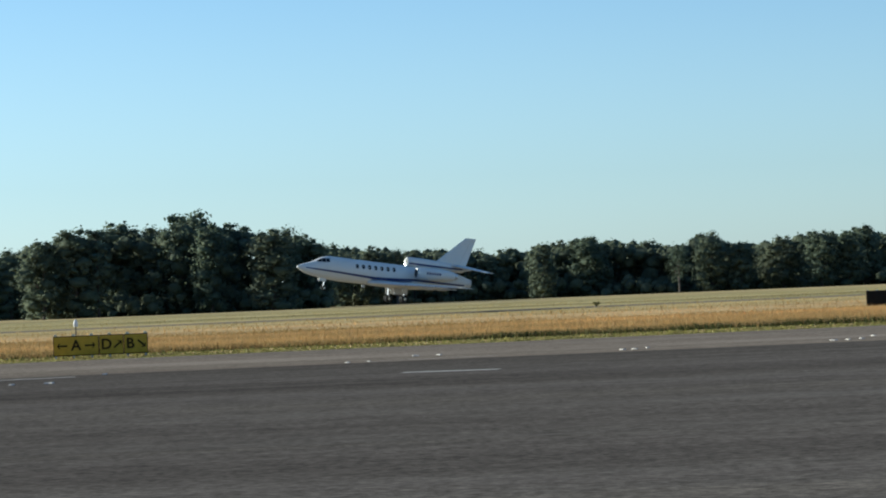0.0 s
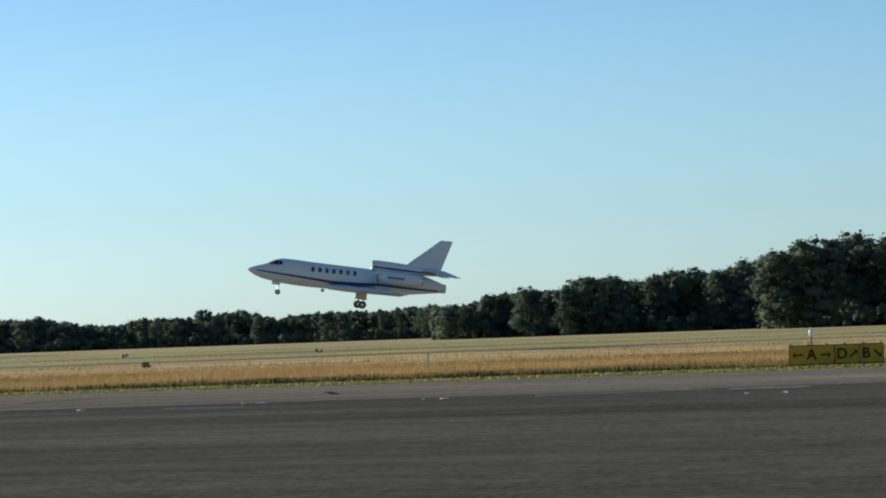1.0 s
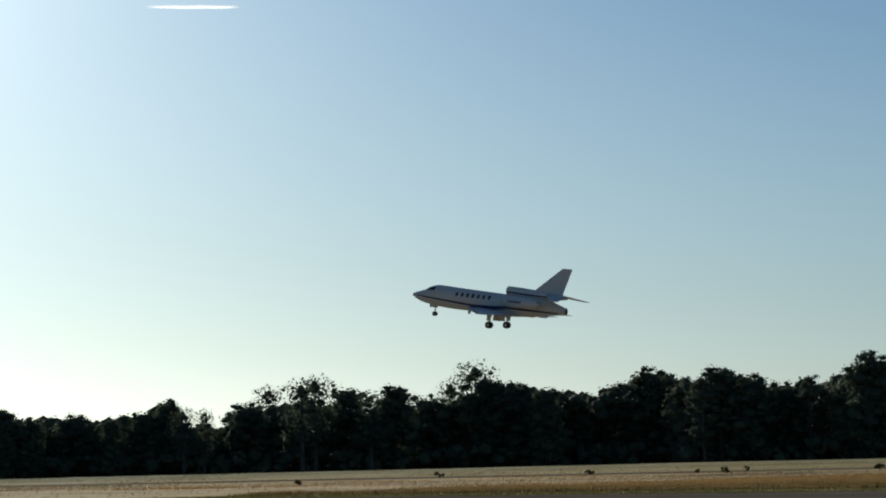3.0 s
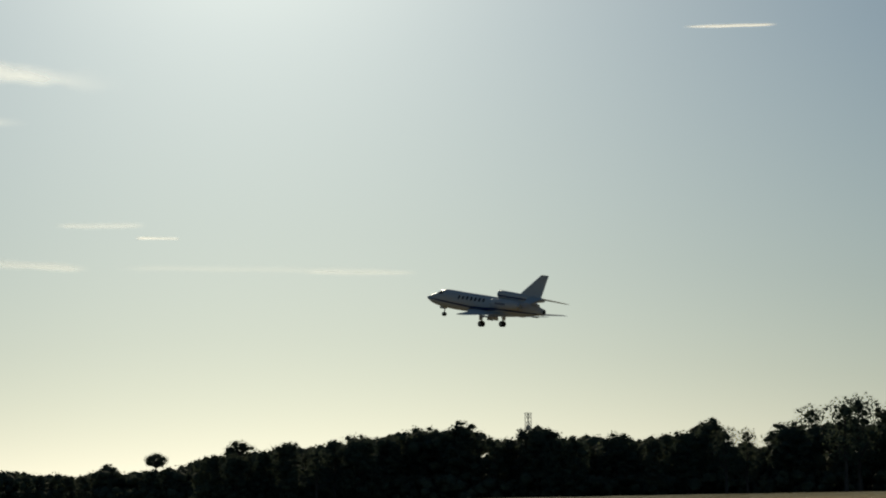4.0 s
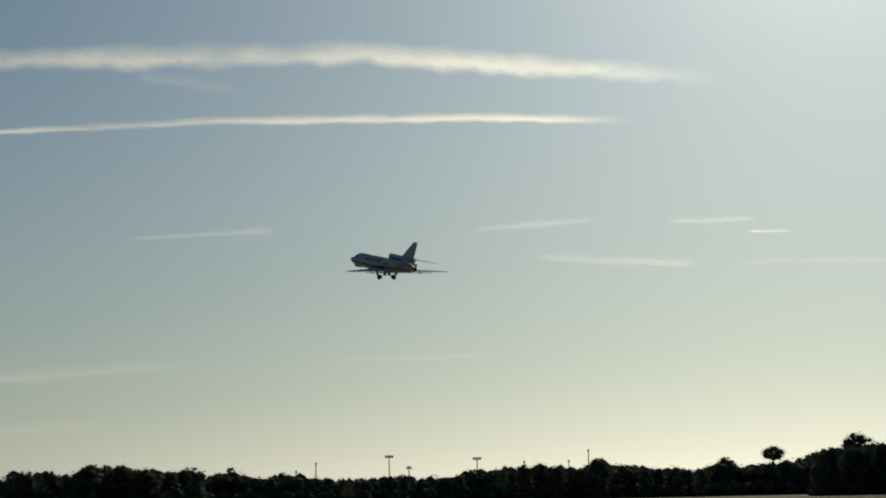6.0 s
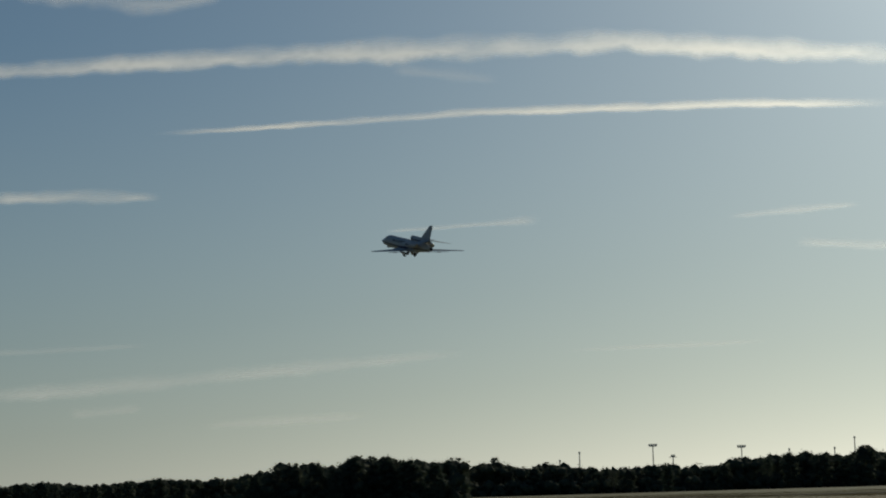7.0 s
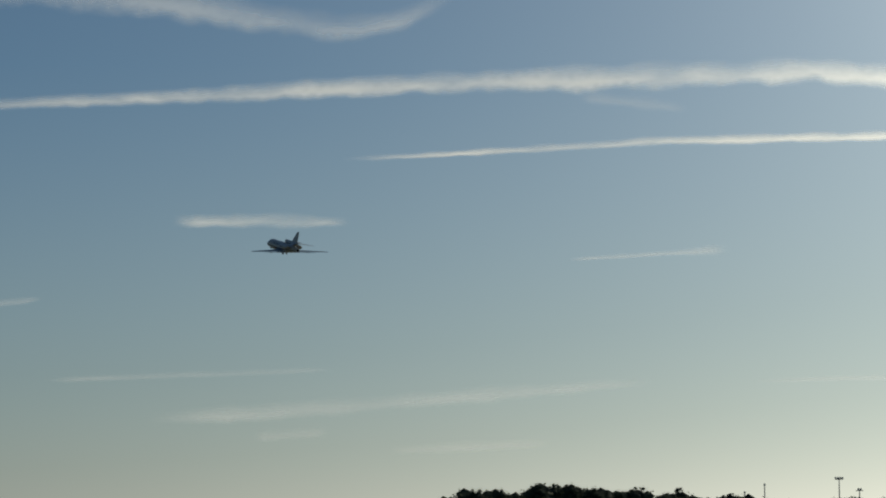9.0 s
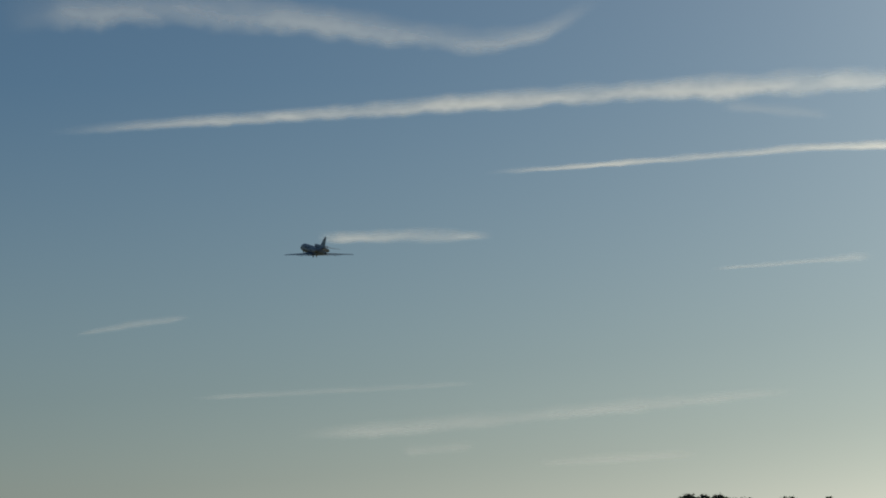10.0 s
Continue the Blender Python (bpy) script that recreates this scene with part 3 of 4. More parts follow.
# heading in degrees and skyline height above the eye's level in degrees, grove by grove
GROVES = [
    (800, "b", [(15, 1.0), (11, 1.0), (9.4, 1.0), (8.9, 1.17), (8.0, 1.08), (7.2, 1.0), (6.3, 0.9), (5.7, 1.15), (5.0, 0.95), (4.4, 1.02), (3.1, 1.18), (2.1, 1.05), (1.4, 0.98), (0.5, 1.02), (-1.0, 1.12), (-2.4, 1.22)]),
    (690, "b", [(-2.75, 1.2), (-2.9, 1.45), (-3.3, 1.72), (-3.65, 1.6), (-4.5, 1.75), (-5.25, 2.02), (-5.55, 1.92), (-5.8, 1.52), (-6.15, 1.74), (-6.5, 1.71), (-6.86, 1.86), (-7.35, 1.69), (-7.8, 1.76), (-8.5, 1.55)]),
    (820, "b", [(-8.8, 1.36), (-10.3, 1.24), (-11.1, 1.13), (-11.5, 1.07), (-12.0, 1.15), (-12.7, 1.13), (-13.3, 0.9), (-13.8, 0.97), (-14.7, 0.79), (-15.5, 0.6)]),
    (1350, "b", [(-15.0, 0.64), (-15.9, 0.68), (-16.6, 0.61), (-18.1, 0.6), (-19.3, 0.53), (-20.0, 0.7), (-20.8, 0.6), (-21.2, 0.57), (-22.0, 0.6), (-22.6, 0.46), (-23.5, 0.54), (-24.2, 0.71), (-25.4, 0.65), (-26.5, 0.64), (-27.8, 0.62)]),
    (640, "p", [(-27.0, 1.05), (-27.3, 1.46), (-27.8, 1.6), (-28.3, 1.74), (-29.3, 1.82), (-30.0, 1.99), (-30.6, 1.98), (-31.0, 2.05), (-31.8, 2.16), (-32.8, 2.2), (-34.2, 2.23), (-35.3, 2.25), (-36.1, 2.27)]),
    (665, "m", [(-36.4, 2.0), (-37.6, 2.18), (-38.9, 2.29), (-39.4, 2.19), (-39.8, 1.9), (-40.4, 2.37), (-40.8, 2.3), (-41.2, 1.83), (-41.9, 1.95), (-42.4, 1.82), (-42.8, 2.12), (-43.1, 1.78), (-44.1, 1.64), (-44.7, 1.53), (-45.3, 1.71), (-46.0, 1.9), (-46.6, 1.66)]),
    (700, "b", [(-47.0, 1.75), (-47.5, 1.91), (-48.0, 1.67), (-49.0, 1.47), (-49.7, 1.58), (-50.3, 1.67), (-50.8, 1.78), (-51.2, 2.12), (-51.7, 1.75), (-52.2, 1.45), (-52.9, 1.68), (-53.9, 1.68), (-54.6, 1.9), (-55.6, 1.69), (-56.3, 1.22), (-57.4, 1.29), (-57.7, 1.48), (-58.2, 1.25), (-58.9, 1.11), (-59.7, 1.2), (-60.6, 1.16), (-61.3, 1.39), (-62.3, 1.19), (-63.0, 1.51), (-63.8, 1.4), (-65.2, 1.26), (-66.1, 1.07), (-66.7, 1.16), (-67.2, 1.0), (-67.8, 0.92), (-68.3, 0.9)]),
    (1000, "b", [(-68.6, 0.8), (-69.2, 0.66), (-69.8, 0.6), (-70.2, 0.53), (-70.5, 0.75), (-71.0, 0.52), (-71.9, 0.54), (-72.5, 0.63), (-73.2, 0.79), (-73.5, 0.58), (-74.4, 0.7), (-75.7, 0.6), (-76.5, 0.45), (-77.6, 0.5), (-78.6, 0.43), (-79.9, 0.63), (-80.6, 0.55), (-81.0, 0.73), (-81.6, 0.56)]),
    (850, "b", [(-81.9, 0.77), (-82.8, 0.76), (-83.3, 0.86), (-84.0, 0.84), (-84.4, 0.64), (-84.8, 0.76), (-85.6, 0.73), (-86.1, 0.53)]),
    (1500, "b", [(-86.0, 0.5), (-86.9, 0.51), (-87.3, 0.47), (-88.1, 0.53), (-89.6, 0.42), (-90.6, 0.52), (-91.6, 0.45), (-92.6, 0.4), (-94.4, 0.38), (-97, 0.4), (-100, 0.4)]),
]


def skyline(points, az):
    return float(np.interp(-az, [-a for a, _ in points], [h for _, h in points]))


def build_trees():
    rnd = random.Random(11)
    broad = [broad_tree(s, lb, sp, lw) for s, lb, sp, lw in ((1, 26, 0.28, 0.06), (2, 30, 0.31, 0.05), (3, 24, 0.23, 0.06), (4, 32, 0.34, 0.05), (5, 22, 0.2, 0.06))]
    far_broad = [broad_tree(s, lb, sp, lw, 0.66, 2000, 2, 0.019) for s, lb, sp, lw in ((31, 20, 0.27, 0.06), (32, 22, 0.31, 0.05), (33, 18, 0.22, 0.06))]
    airy = [broad_tree(s, 15, 0.21, 0.3, 0.3, 3600, 1, 0.012) for s in (6, 7)]
    pines = [pine_tree(s) for s in (21, 22, 23, 24)]
    first = set()

    def plant(kind, az, dist, height):
        src = kind[rnd.randrange(len(kind))]
        p = polar(az, dist)
        m = pose(p.x, p.y, 0, 0, 0, rnd.uniform(0, 360))
        wide = 1.0 if kind is pines else 1.25
        sc = (height * wide * rnd.uniform(0.85, 1.25), height * wide * rnd.uniform(0.85, 1.25), height)
        if src.name not in first:
            first.add(src.name)
            src.matrix_basis, ob = m, src
        else:
            ob = copy_thing(src, m)
        ob.scale = sc
    wood_v, wood_f, wood_n, nv = [], [], [], 0
    rg = np.random.default_rng(8)
    for dist, kind, pts in GROVES:
        a0, a1 = pts[0][0], pts[-1][0]
        lift = lambda el, d: EYE + d * math.tan(radians(el))
        # every turn of the skyline is a tree top; others stand between
        tops = {round(a, 2): h for a, h in pts}
        az = a0
        while az > a1:
            step = math.degrees(rnd.uniform(4.5, 7.5) / min(dist, 900)) * 1.1
            az -= step
            if az > a1 and min(abs(az - t) for t in tops) > step * 0.35:
                tops[az] = skyline(pts, az) * rnd.uniform(0.88, 1.03)
        if kind == 'p':
            for a in list(tops):
                tops[a - 0.17] = tops[a] * rnd.uniform(0.86, 0.97)
        for a, h in tops.items():
            d = dist * rnd.uniform(0.97, 1.03)
            if kind == "p":
                use = pines
            elif kind == "m":
                use = pines if rnd.random() < 0.3 else broad
            else:
                use = broad if rnd.random() < 0.93 else pines
            if use is broad and dist >= 1000:
                use = far_broad
            if -57.5 < a < -51 and rnd.random() < 0.7:
                use, h = airy, h * 1.05
            elif rnd.random() < 0.12:
                use = airy
            plant(use, a, d, lift(h, d) * (1.02 if use is pines else 0.985))
        # the wood behind and under the front trees: a canopy along the skyline, and growth below it
        arc = (a0 - a1) * math.pi / 180 * dist
        cs, rs = [], []
        for i in range(int(arc / 0.55)):
            a = rnd.uniform(a1 - 0.3, a0 + 0.3)
            d = dist * rnd.uniform(1.0, 1.05)
            r = rnd.uniform(1.1, 2.6)
            top = lift(skyline(pts, a), d) * rnd.uniform(0.8, 0.95) * (0.78 if -57.5 < a < -51 else 1.0)
            cs.append(tuple(polar(a, d, max(0.5, top - r * 0.85))))
            rs.append(r)
        count = int(arc / 0.26)
        for i in range(count):
            a = a1 - 0.3 + (a0 - a1 + 0.6) * ((i + rnd.uniform(0, 1)) / count)
            d = dist * rnd.uniform(1.005, 1.06)
            r = rnd.uniform(2.3, 3.7)
            u = (i * 0.6180339 + rnd.uniform(-0.05, 0.05)) % 1.0 * 0.92
            if kind == "p" and 0.34 < u < 0.62 and rnd.random() < (0.66 if a > -30.5 else 0.42):
                continue
            cs.append(tuple(polar(a, d, max(0.5, lift(skyline(pts, a), d) * u * (0.78 if -57.5 < a < -51 else 1.0) - r * 0.25))))
            rs.append(r)
        for i in range(int(arc / 0.38)):
            cs.append(tuple(polar(rnd.uniform(a1 - 0.3, a0 + 0.3), dist * rnd.uniform(0.985, 1.03), rnd.uniform(0.2, 4.6))))
            rs.append(rnd.uniform(1.5, 2.6))
        v, f, nn = leaf_cloud(rg, cs, rs, 4.2, 0.42, core=0.88, loose=0.4)
        wood_v.append(v)
        wood_n.append(nn)
        wood_f += [[i + nv for i in q] for q in f]
        nv += len(v)
    wood = link_mesh("woodland", np.concatenate(wood_v), wood_f, M_LEAF)
    soften(wood, np.concatenate(wood_n))
    tagged(wood, "dense dark woodland behind the front trees", "woods", kind="stuff")
    for az, d, el in ((-20.75, 1340, 0.76), (-69.5, 1005, 1.0), (-67.75, 706, 1.24)):
        t = umbrella_tree(int(-az))
        h = EYE + d * math.tan(radians(el))
        t.matrix_basis, t.scale = Matrix.Translation(polar(az, d)), (h * 1.2, h * 1.2, h)
    for t in broad + far_broad + pines + airy:
        if t.name not in first:
            t.matrix_basis, t.scale = Matrix.Translation(polar(12, 900)), (16, 16, 16)


build_trees()


def build_shrubs():
    """Low weeds and shrubs that stand out of the meadow."""
    rg = np.random.default_rng(31)
    for az, d, h in ((-45.9, 230, 0.55), (-45.5, 260, 0.5), (-46.5, 240, 0.45), (-42.7, 210, 0.7), (-22.4, 330, 0.6), (-22.0, 180, 0.45), (-48.8, 250, 0.5), (-18.3, 300, 0.5), (3.2, 260, 0.5), (-33.0, 200, 0.45), (-55.0, 210, 0.5), (-52.0, 260, 0.6)):
        sh = thing("shrub", Matrix.Translation(polar(az, d)), "low dark shrub standing in dry grass", "shrub", "shrubs in the meadow")
        n = 7
        cs = [(rg.uniform(-0.6, 0.6) * h, rg.uniform(-0.6, 0.6) * h, rg.uniform(0.2, 0.8) * h) for _ in range(n)]
        rs = [rg.uniform(0.22, 0.4) * h for _ in range(n)]
        v, f, nn = leaf_cloud(rg, cs, rs, 1500, 0.05)
        soften(link_mesh("foliage", v, f, M_RANK, sh), nn)
        part("stem", rod((0, 0, -0.02), (0, 0, 0.5 * h), 0.03, 0.015, 6), M_BARK, sh)


build_shrubs()


def build_far_strip():
    a, b = polar(-26.9, 560), polar(-25.5, 570)
    mid, d = (a + b) / 2, b - a
    m = pose(mid.x, mid.y, 0, 0, 0, math.degrees(math.atan2(d.y, d.x)))
    # far pale line, taken for a road, built here as a raised slab
    w = thing("low_wall", m, "long low pale strip on a dark base before far trees", "wall")
    part("strip_slab", box((d.length, 0.9, 0.28), (0, 0, 0.62), 0.03), M_CREAM, w)
    part("strip_base", box((d.length - 0.4, 0.5, 0.5), (0, 0, 0.24)), M_DARK, w)


build_far_strip()


# ---- cloud trails ----
# heading, height in degrees along each trail; half width in degrees; density
TRAILS = [
    ([(-97.6, 8.78), (-95.5, 8.93), (-93.3, 9.05), (-86.5, 9.42), (-80.6, 9.52), (-78.1, 9.53), (-74.4, 9.18), (-69.8, 8.75)], (0.12, 0.36, 0.26), 0.86, "broad white contrail spreading across the blue sky"),
    ([(-88.2, 7.8), (-81.2, 8.12), (-75.6, 8.1), (-72.0, 7.94)], (0.06, 0.13, 0.12), 1.0, "thin bright contrail with a crisp edge"),
    ([(-91.75, 6.5), (-89.7, 6.51), (-87.9, 6.47)], (0.15, 0.19, 0.1), 0.85, "short pale streak of ice cloud"),
    ([(-83.3, 5.62), (-80.8, 5.74), (-79.8, 5.8)], (0.04, 0.07, 0.15), 0.75, "short wispy cloud streak"),
    ([(-92.4, 2.3), (-89.8, 2.43), (-81.4, 3.02)], (0.18, 0.24, 0.12), 0.7, "long low faint contrail"),
    ([(-94.5, 3.12), (-91.3, 3.24), (-88.2, 3.33)], (0.05, 0.1, 0.06), 0.5, "thin faint streak of cloud"),
    ([(-98.6, 11.3), (-94.8, 11.45), (-92.4, 11.22), (-89.9, 10.86), (-88.1, 10.59), (-86.9, 10.72), (-86.2, 11.05), (-85.3, 11.6)], (0.62, 0.46, 0.28), 0.72, "hooked plume of high ice cloud"),
    ([(-96.9, 4.5), (-95.7, 4.7), (-94.4, 4.86)], (0.06, 0.12, 0.05), 0.6, "small slanting wisp of cloud"),
    ([(-90.0, 1.92), (-88.4, 2.01)], (0.12, 0.17, 0.12), 0.4, "small faint wisp of cloud"),
    ([(-87.2, 1.6), (-85.3, 1.67), (-83.6, 1.73)], (0.1, 0.15, 0.1), 0.45, "small faint wisp of cloud"),
    ([(-74.5, 5.12), (-73.0, 5.0), (-70.8, 4.87)], (0.12, 0.14, 0.1), 0.7, "pale wisp of cloud near the sun"),
    ([(-70.4, 4.89), (-67.2, 4.83), (-64.2, 4.75)], (0.07, 0.1, 0.07), 0.25, "faint straight streak of cloud"),
    ([(-75.9, 5.7), (-74.4, 5.8), (-73.0, 5.87)], (0.06, 0.1, 0.06), 0.5, "faint wisp of cloud"),
    ([(-71.6, 5.78), (-69.6, 5.78)], (0.06, 0.1, 0.06), 0.55, "faint wisp of cloud"),
    ([(-69.9, 5.51), (-68.9, 5.49)], (0.03, 0.04, 0.03), 0.9, "very short thin bright contrail"),
    ([(-58.1, 9.79), (-56.0, 9.77)], (0.03, 0.05, 0.03), 1.0, "very short thin bright contrail"),
    ([(-66.4, 4.75), (-63.8, 4.7)], (0.06, 0.1, 0.06), 0.5, "faint wisp of cloud"),
    ([(-79.5, 2.98), (-75.0, 3.05)], (0.04, 0.08, 0.05), 0.45, "thin faint streak of cloud"),
    ([(-83.0, 9.1), (-80.6, 8.8)], (0.16, 0.2, 0.12), 0.25, "faint veil of cloud"),
]


def build_trails():
    far = 4300.0
    for pts, (w0, w1, w2), dens, label in TRAILS:
        azs = np.array([p[0] for p in pts])
        els = np.array([p[1] for p in pts])
        n = max(10, int((azs[-1] - azs[0]) * 6))
        rows, uvs = [], []
        for i in range(n + 1):
            u = i / n
            a = azs[0] + (azs[-1] - azs[0]) * u
            e = float(np.interp(a, azs, els))
            w = float(np.interp(u, [0, 0.6, 1], [w0, w1, w2])) + 0.012
            w *= 1 + 0.35 * noise.noise(Vector((a * 1.7, e, 3.1)))
            for j in range(7):
                v = j / 6
                el = e + (v - 0.5) * 2 * w + 0.04 * w * noise.noise(Vector((a * 4, v, 0)))
                d = far - 0.08 * far * radians(w) * math.sin(math.pi * v)
                rows.append(polar(a, d * math.cos(radians(el)), EYE + d * math.sin(radians(el))))
                uvs.append((u, v))
        fs = [(i * 7 + j, (i + 1) * 7 + j, (i + 1) * 7 + j + 1, i * 7 + j + 1) for i in range(n) for j in range(6)]
        ob = link_mesh("contrail", rows, fs, M_CLOUD, smooth=True)
        layer = ob.data.uv_layers.new(name="along")
        layer.data.foreach_set("uv", np.array([uvs[l.vertex_index] for l in ob.data.loops]).ravel())
        ob.color = (1, 1, 1, dens if dens > 0.8 else dens * 0.6)
        tagged(ob, label, "contrail", "trails in the sky")


build_trails()


# ---- aircraft bodies ----
class Hull:
    """A body of elliptic sections along x: (x, half width, top, bottom)."""

    def __init__(self, sections, power=1.0):
        self.t = np.array(sorted(sections))
        self.power = power

    def at(self, x, ang, off=0.0):
        w, top, bot = (float(np.interp(x, self.t[:, 0], self.t[:, k])) for k in (1, 2, 3))
        c, s = math.cos(ang), math.sin(ang)
        e = self.power
        cy = math.copysign(abs(c) ** e, c)
        sz = math.copysign(abs(s) ** e, s)
        return (x, (w + off) * cy, (top + bot) / 2 + ((top - bot) / 2 + off) * sz)

    def mesh(self, fine=5, n=28):
        xs = []
        for a, b in zip(self.t[:-1, 0], self.t[1:, 0]):
            xs += list(np.linspace(a, b, fine, endpoint=False))
        xs.append(self.t[-1, 0])
        # ease the corners between sections
        rings = []
        for x in xs:
            d = 0.25
            ring = []
            for k in range(n):
                a = 2 * math.pi * k / n
                p = [self.at(min(max(x + o, self.t[0, 0]), self.t[-1, 0]), a) for o in (-d, 0, d)]
                ring.append((x, (p[0][1] + 2 * p[1][1] + p[2][1]) / 4, (p[0][2] + 2 * p[1][2] + p[2][2]) / 4))
            rings.append(ring)
        return loft(rings)

    def angle(self, x, z):
        top, bot = (float(np.interp(x, self.t[:, 0], self.t[:, k])) for k in (2, 3))
        s = max(-1, min(1, (z - (top + bot) / 2) / ((top - bot) / 2)))
        return math.copysign(math.asin(abs(s) ** (1 / self.power)), s)

    def band(self, path, off=0.012, side=1, n=14, rows=3):
        """A strip on the skin along (x, low, high) stations."""
        path = sorted(path)
        px = [p[0] for p in path]
        rings = []
        for x in np.linspace(px[0], px[-1], n):
            lo, hi = (float(np.interp(x, px, [p[k] for p in path])) for k in (1, 2))
            a0, a1 = self.angle(x, lo), self.angle(x, hi)
            ring = [self.at(x, a0 + (a1 - a0) * j / rows, off) for j in range(rows + 1)]
            rings.append([(q[0], q[1] * side, q[2]) for q in ring])
        return loft(rings, caps=False, closed=False)

    def oval(self, x, z, rx, rz, off=0.015, side=1, n=14):
        bm = bmesh.new()
        vs = []
        for k in range(n):
            a = 2 * math.pi * k / n
            c, s = math.cos(a), math.sin(a)
            px, pz = x + rx * math.copysign(abs(c) ** 0.7, c), z + rz * math.copysign(abs(s) ** 0.7, s)
            q = self.at(px, self.angle(px, pz), off)
            vs.append(bm.verts.new((q[0], q[1] * side, q[2])))
        bm.faces.new(vs)
        return bm


def turned(profile, at, n=24, caps=True):
    """A round body along x from (x, radius) stations round the axis through at."""
    rings = []
    for x, r in profile:
        rings.append([(at[0] + x, at[1] + r * math.cos(2 * math.pi * k / n), at[2] + r * math.sin(2 * math.pi * k / n)) for k in range(n)])
    return loft(rings, caps)


def build_jet():
    """Stations are metres aft of the nose tip; the origin lies ten metres aft."""
    X = lambda s: 10.0 - s
    j = thing("business_jet", Matrix(), "white three-engined business jet with navy stripes climbing away", "airplane")
    sec = [(0.0, 0.02, 0.03, -0.03), (0.06, 0.13, 0.12, -0.14), (0.2, 0.24, 0.2, -0.26), (0.45, 0.35, 0.29, -0.4), (1.0, 0.54, 0.47, -0.6), (1.6, 0.7, 0.7, -0.75), (2.1, 0.8, 1.02, -0.8),
           (2.8, 0.93, 1.22, -0.91), (4.0, 1.02, 1.21, -1.0), (5.5, 1.04, 1.15, -1.03), (9.0, 1.04, 1.08, -1.0), (11.0, 1.0, 1.04, -1.0), (12.5, 0.9, 1.02, -0.97),
           (14.0, 0.74, 1.0, -0.86), (15.5, 0.56, 0.88, -0.63), (16.7, 0.42, 0.5, -0.44), (17.1, 0.37, 0.34, -0.4)]
    hull = Hull([(X(s), w, t, bt) for s, w, t, bt in sec])
    part("fuselage", hull.mesh(), M_WHITE, j)
    bel = Hull([(X(s), w, t, bt) for s, w, t, bt in [(6.2, 0.2, -0.75, -0.85), (7.2, 1.0, -0.6, -1.08), (9.5, 1.2, -0.55, -1.14), (11.8, 1.0, -0.6, -1.1), (13.2, 0.25, -0.78, -0.95)]])
    part("wing_fairing", bel.mesh(), M_BELLY, j, "grey belly fairing under the wing")
    part("exhaust", turned([(-0.12, 0.33), (-0.1, 0.37), (0.4, 0.4), (0.45, 0.3)], (X(17.2), 0, -0.03)), M_BELLY, j, "grey tail engine exhaust ring")
    part("exhaust_mouth", turned([(-0.13, 0.27), (-0.125, 0.28)], (X(17.2), 0, -0.03)), M_DARK, j, "dark exhaust opening")
    # inlet duct over the rear cabin, running into the fin
    duct = [(10.72, 0.40), (10.78, 0.46), (11.1, 0.5), (12.5, 0.5), (13.8, 0.46), (15.2, 0.4), (16.4, 0.28), (17.3, 0.08)]
    rings = []
    for s, r in duct:
        c = 1.42 - 0.03 * (s - 10.7)
        rings.append([(X(s), r * math.cos(2 * math.pi * k / 22), c + r * math.sin(2 * math.pi * k / 22) * 0.95) for k in range(22)])
    part("intake_duct", loft(rings), M_WHITE, j)
    part("intake_lip", turned([(0.0, 0.38), (0.06, 0.36), (0.07, 0.42), (0.0, 0.46)], (X(10.76), 0, 1.42), caps=False), M_METAL, j, "polished metal intake lip")
    part("intake_mouth", turned([(0.0, 0.35), (0.02, 0.385)], (X(10.74), 0, 1.42)), M_DARK, j, "black engine intake mouth")
    f = foil(((X(13.45), 0, 0), 3.3, 0.9), ((X(16.5), 2.62, 0), 1.05, 0.9), 10, 0.1)
    part("fin", loft([[(x, z, 1.55 + y) for x, y, z in ring] for ring in f]), M_WHITE, j)
    f = foil(((X(12.6), 0, -1.5), 3.85, 1.0), ((X(13.2), 0.1, 0), 3.5, 0.95), 10, 0.12)
    part("fin_root", loft([[(x, z, 1.55 + y) for x, y, z in ring] for ring in f]), M_WHITE, j)
    part("rudder_gap", box((0.03, 0.15, 2.2), (X(16.5), 0, 2.75), m=pose(0, 0, 0, 0, -22, 0)), M_BELLY, j)
    for sd in (1, -1):
        part("stabiliser", loft(foil(((X(14.9), sd * 0.05, 1.5), 2.2, 1), ((X(17.15), sd * 3.7, 1.0), 0.95, 1), 8, 0.1)), M_WING, j)
        w = part("wing", loft(foil(((X(6.7), sd * 0.7, -0.86), 5.0, 1.1), ((X(9.3), sd * 3.6, -0.82), 3.0, 1), 12, 0.11)
                             + foil(((X(9.3), sd * 3.6, -0.82), 3.0, 1), ((X(12.35), sd * 9.43, -0.76), 1.25, 0.9), 12, 0.1)[1:]), M_WING, j)
        part("slat", loft(foil(((X(8.1), sd * 2.4, -0.9), 0.42, 1.5), ((X(12.25), sd * 9.2, -0.82), 0.24, 1.5), 6, 0.14)), M_METAL, w, "bare metal leading edge slat")
        part("flap", loft(foil(((X(11.9), sd * 1.1, -0.98), 0.75, 1.2), ((X(12.9), sd * 6.2, -0.93), 0.5, 1.2), 6, 0.13)), M_BELLY, w, "lowered grey wing flap")
        for yy, s in ((2.6, 12.1), (4.6, 12.5)):
            part("flap_fairing", turned([(-0.6, 0.02), (-0.3, 0.09), (0.3, 0.1), (0.7, 0.03)], (X(s), sd * yy, -1.0), 8), M_BELLY, w)
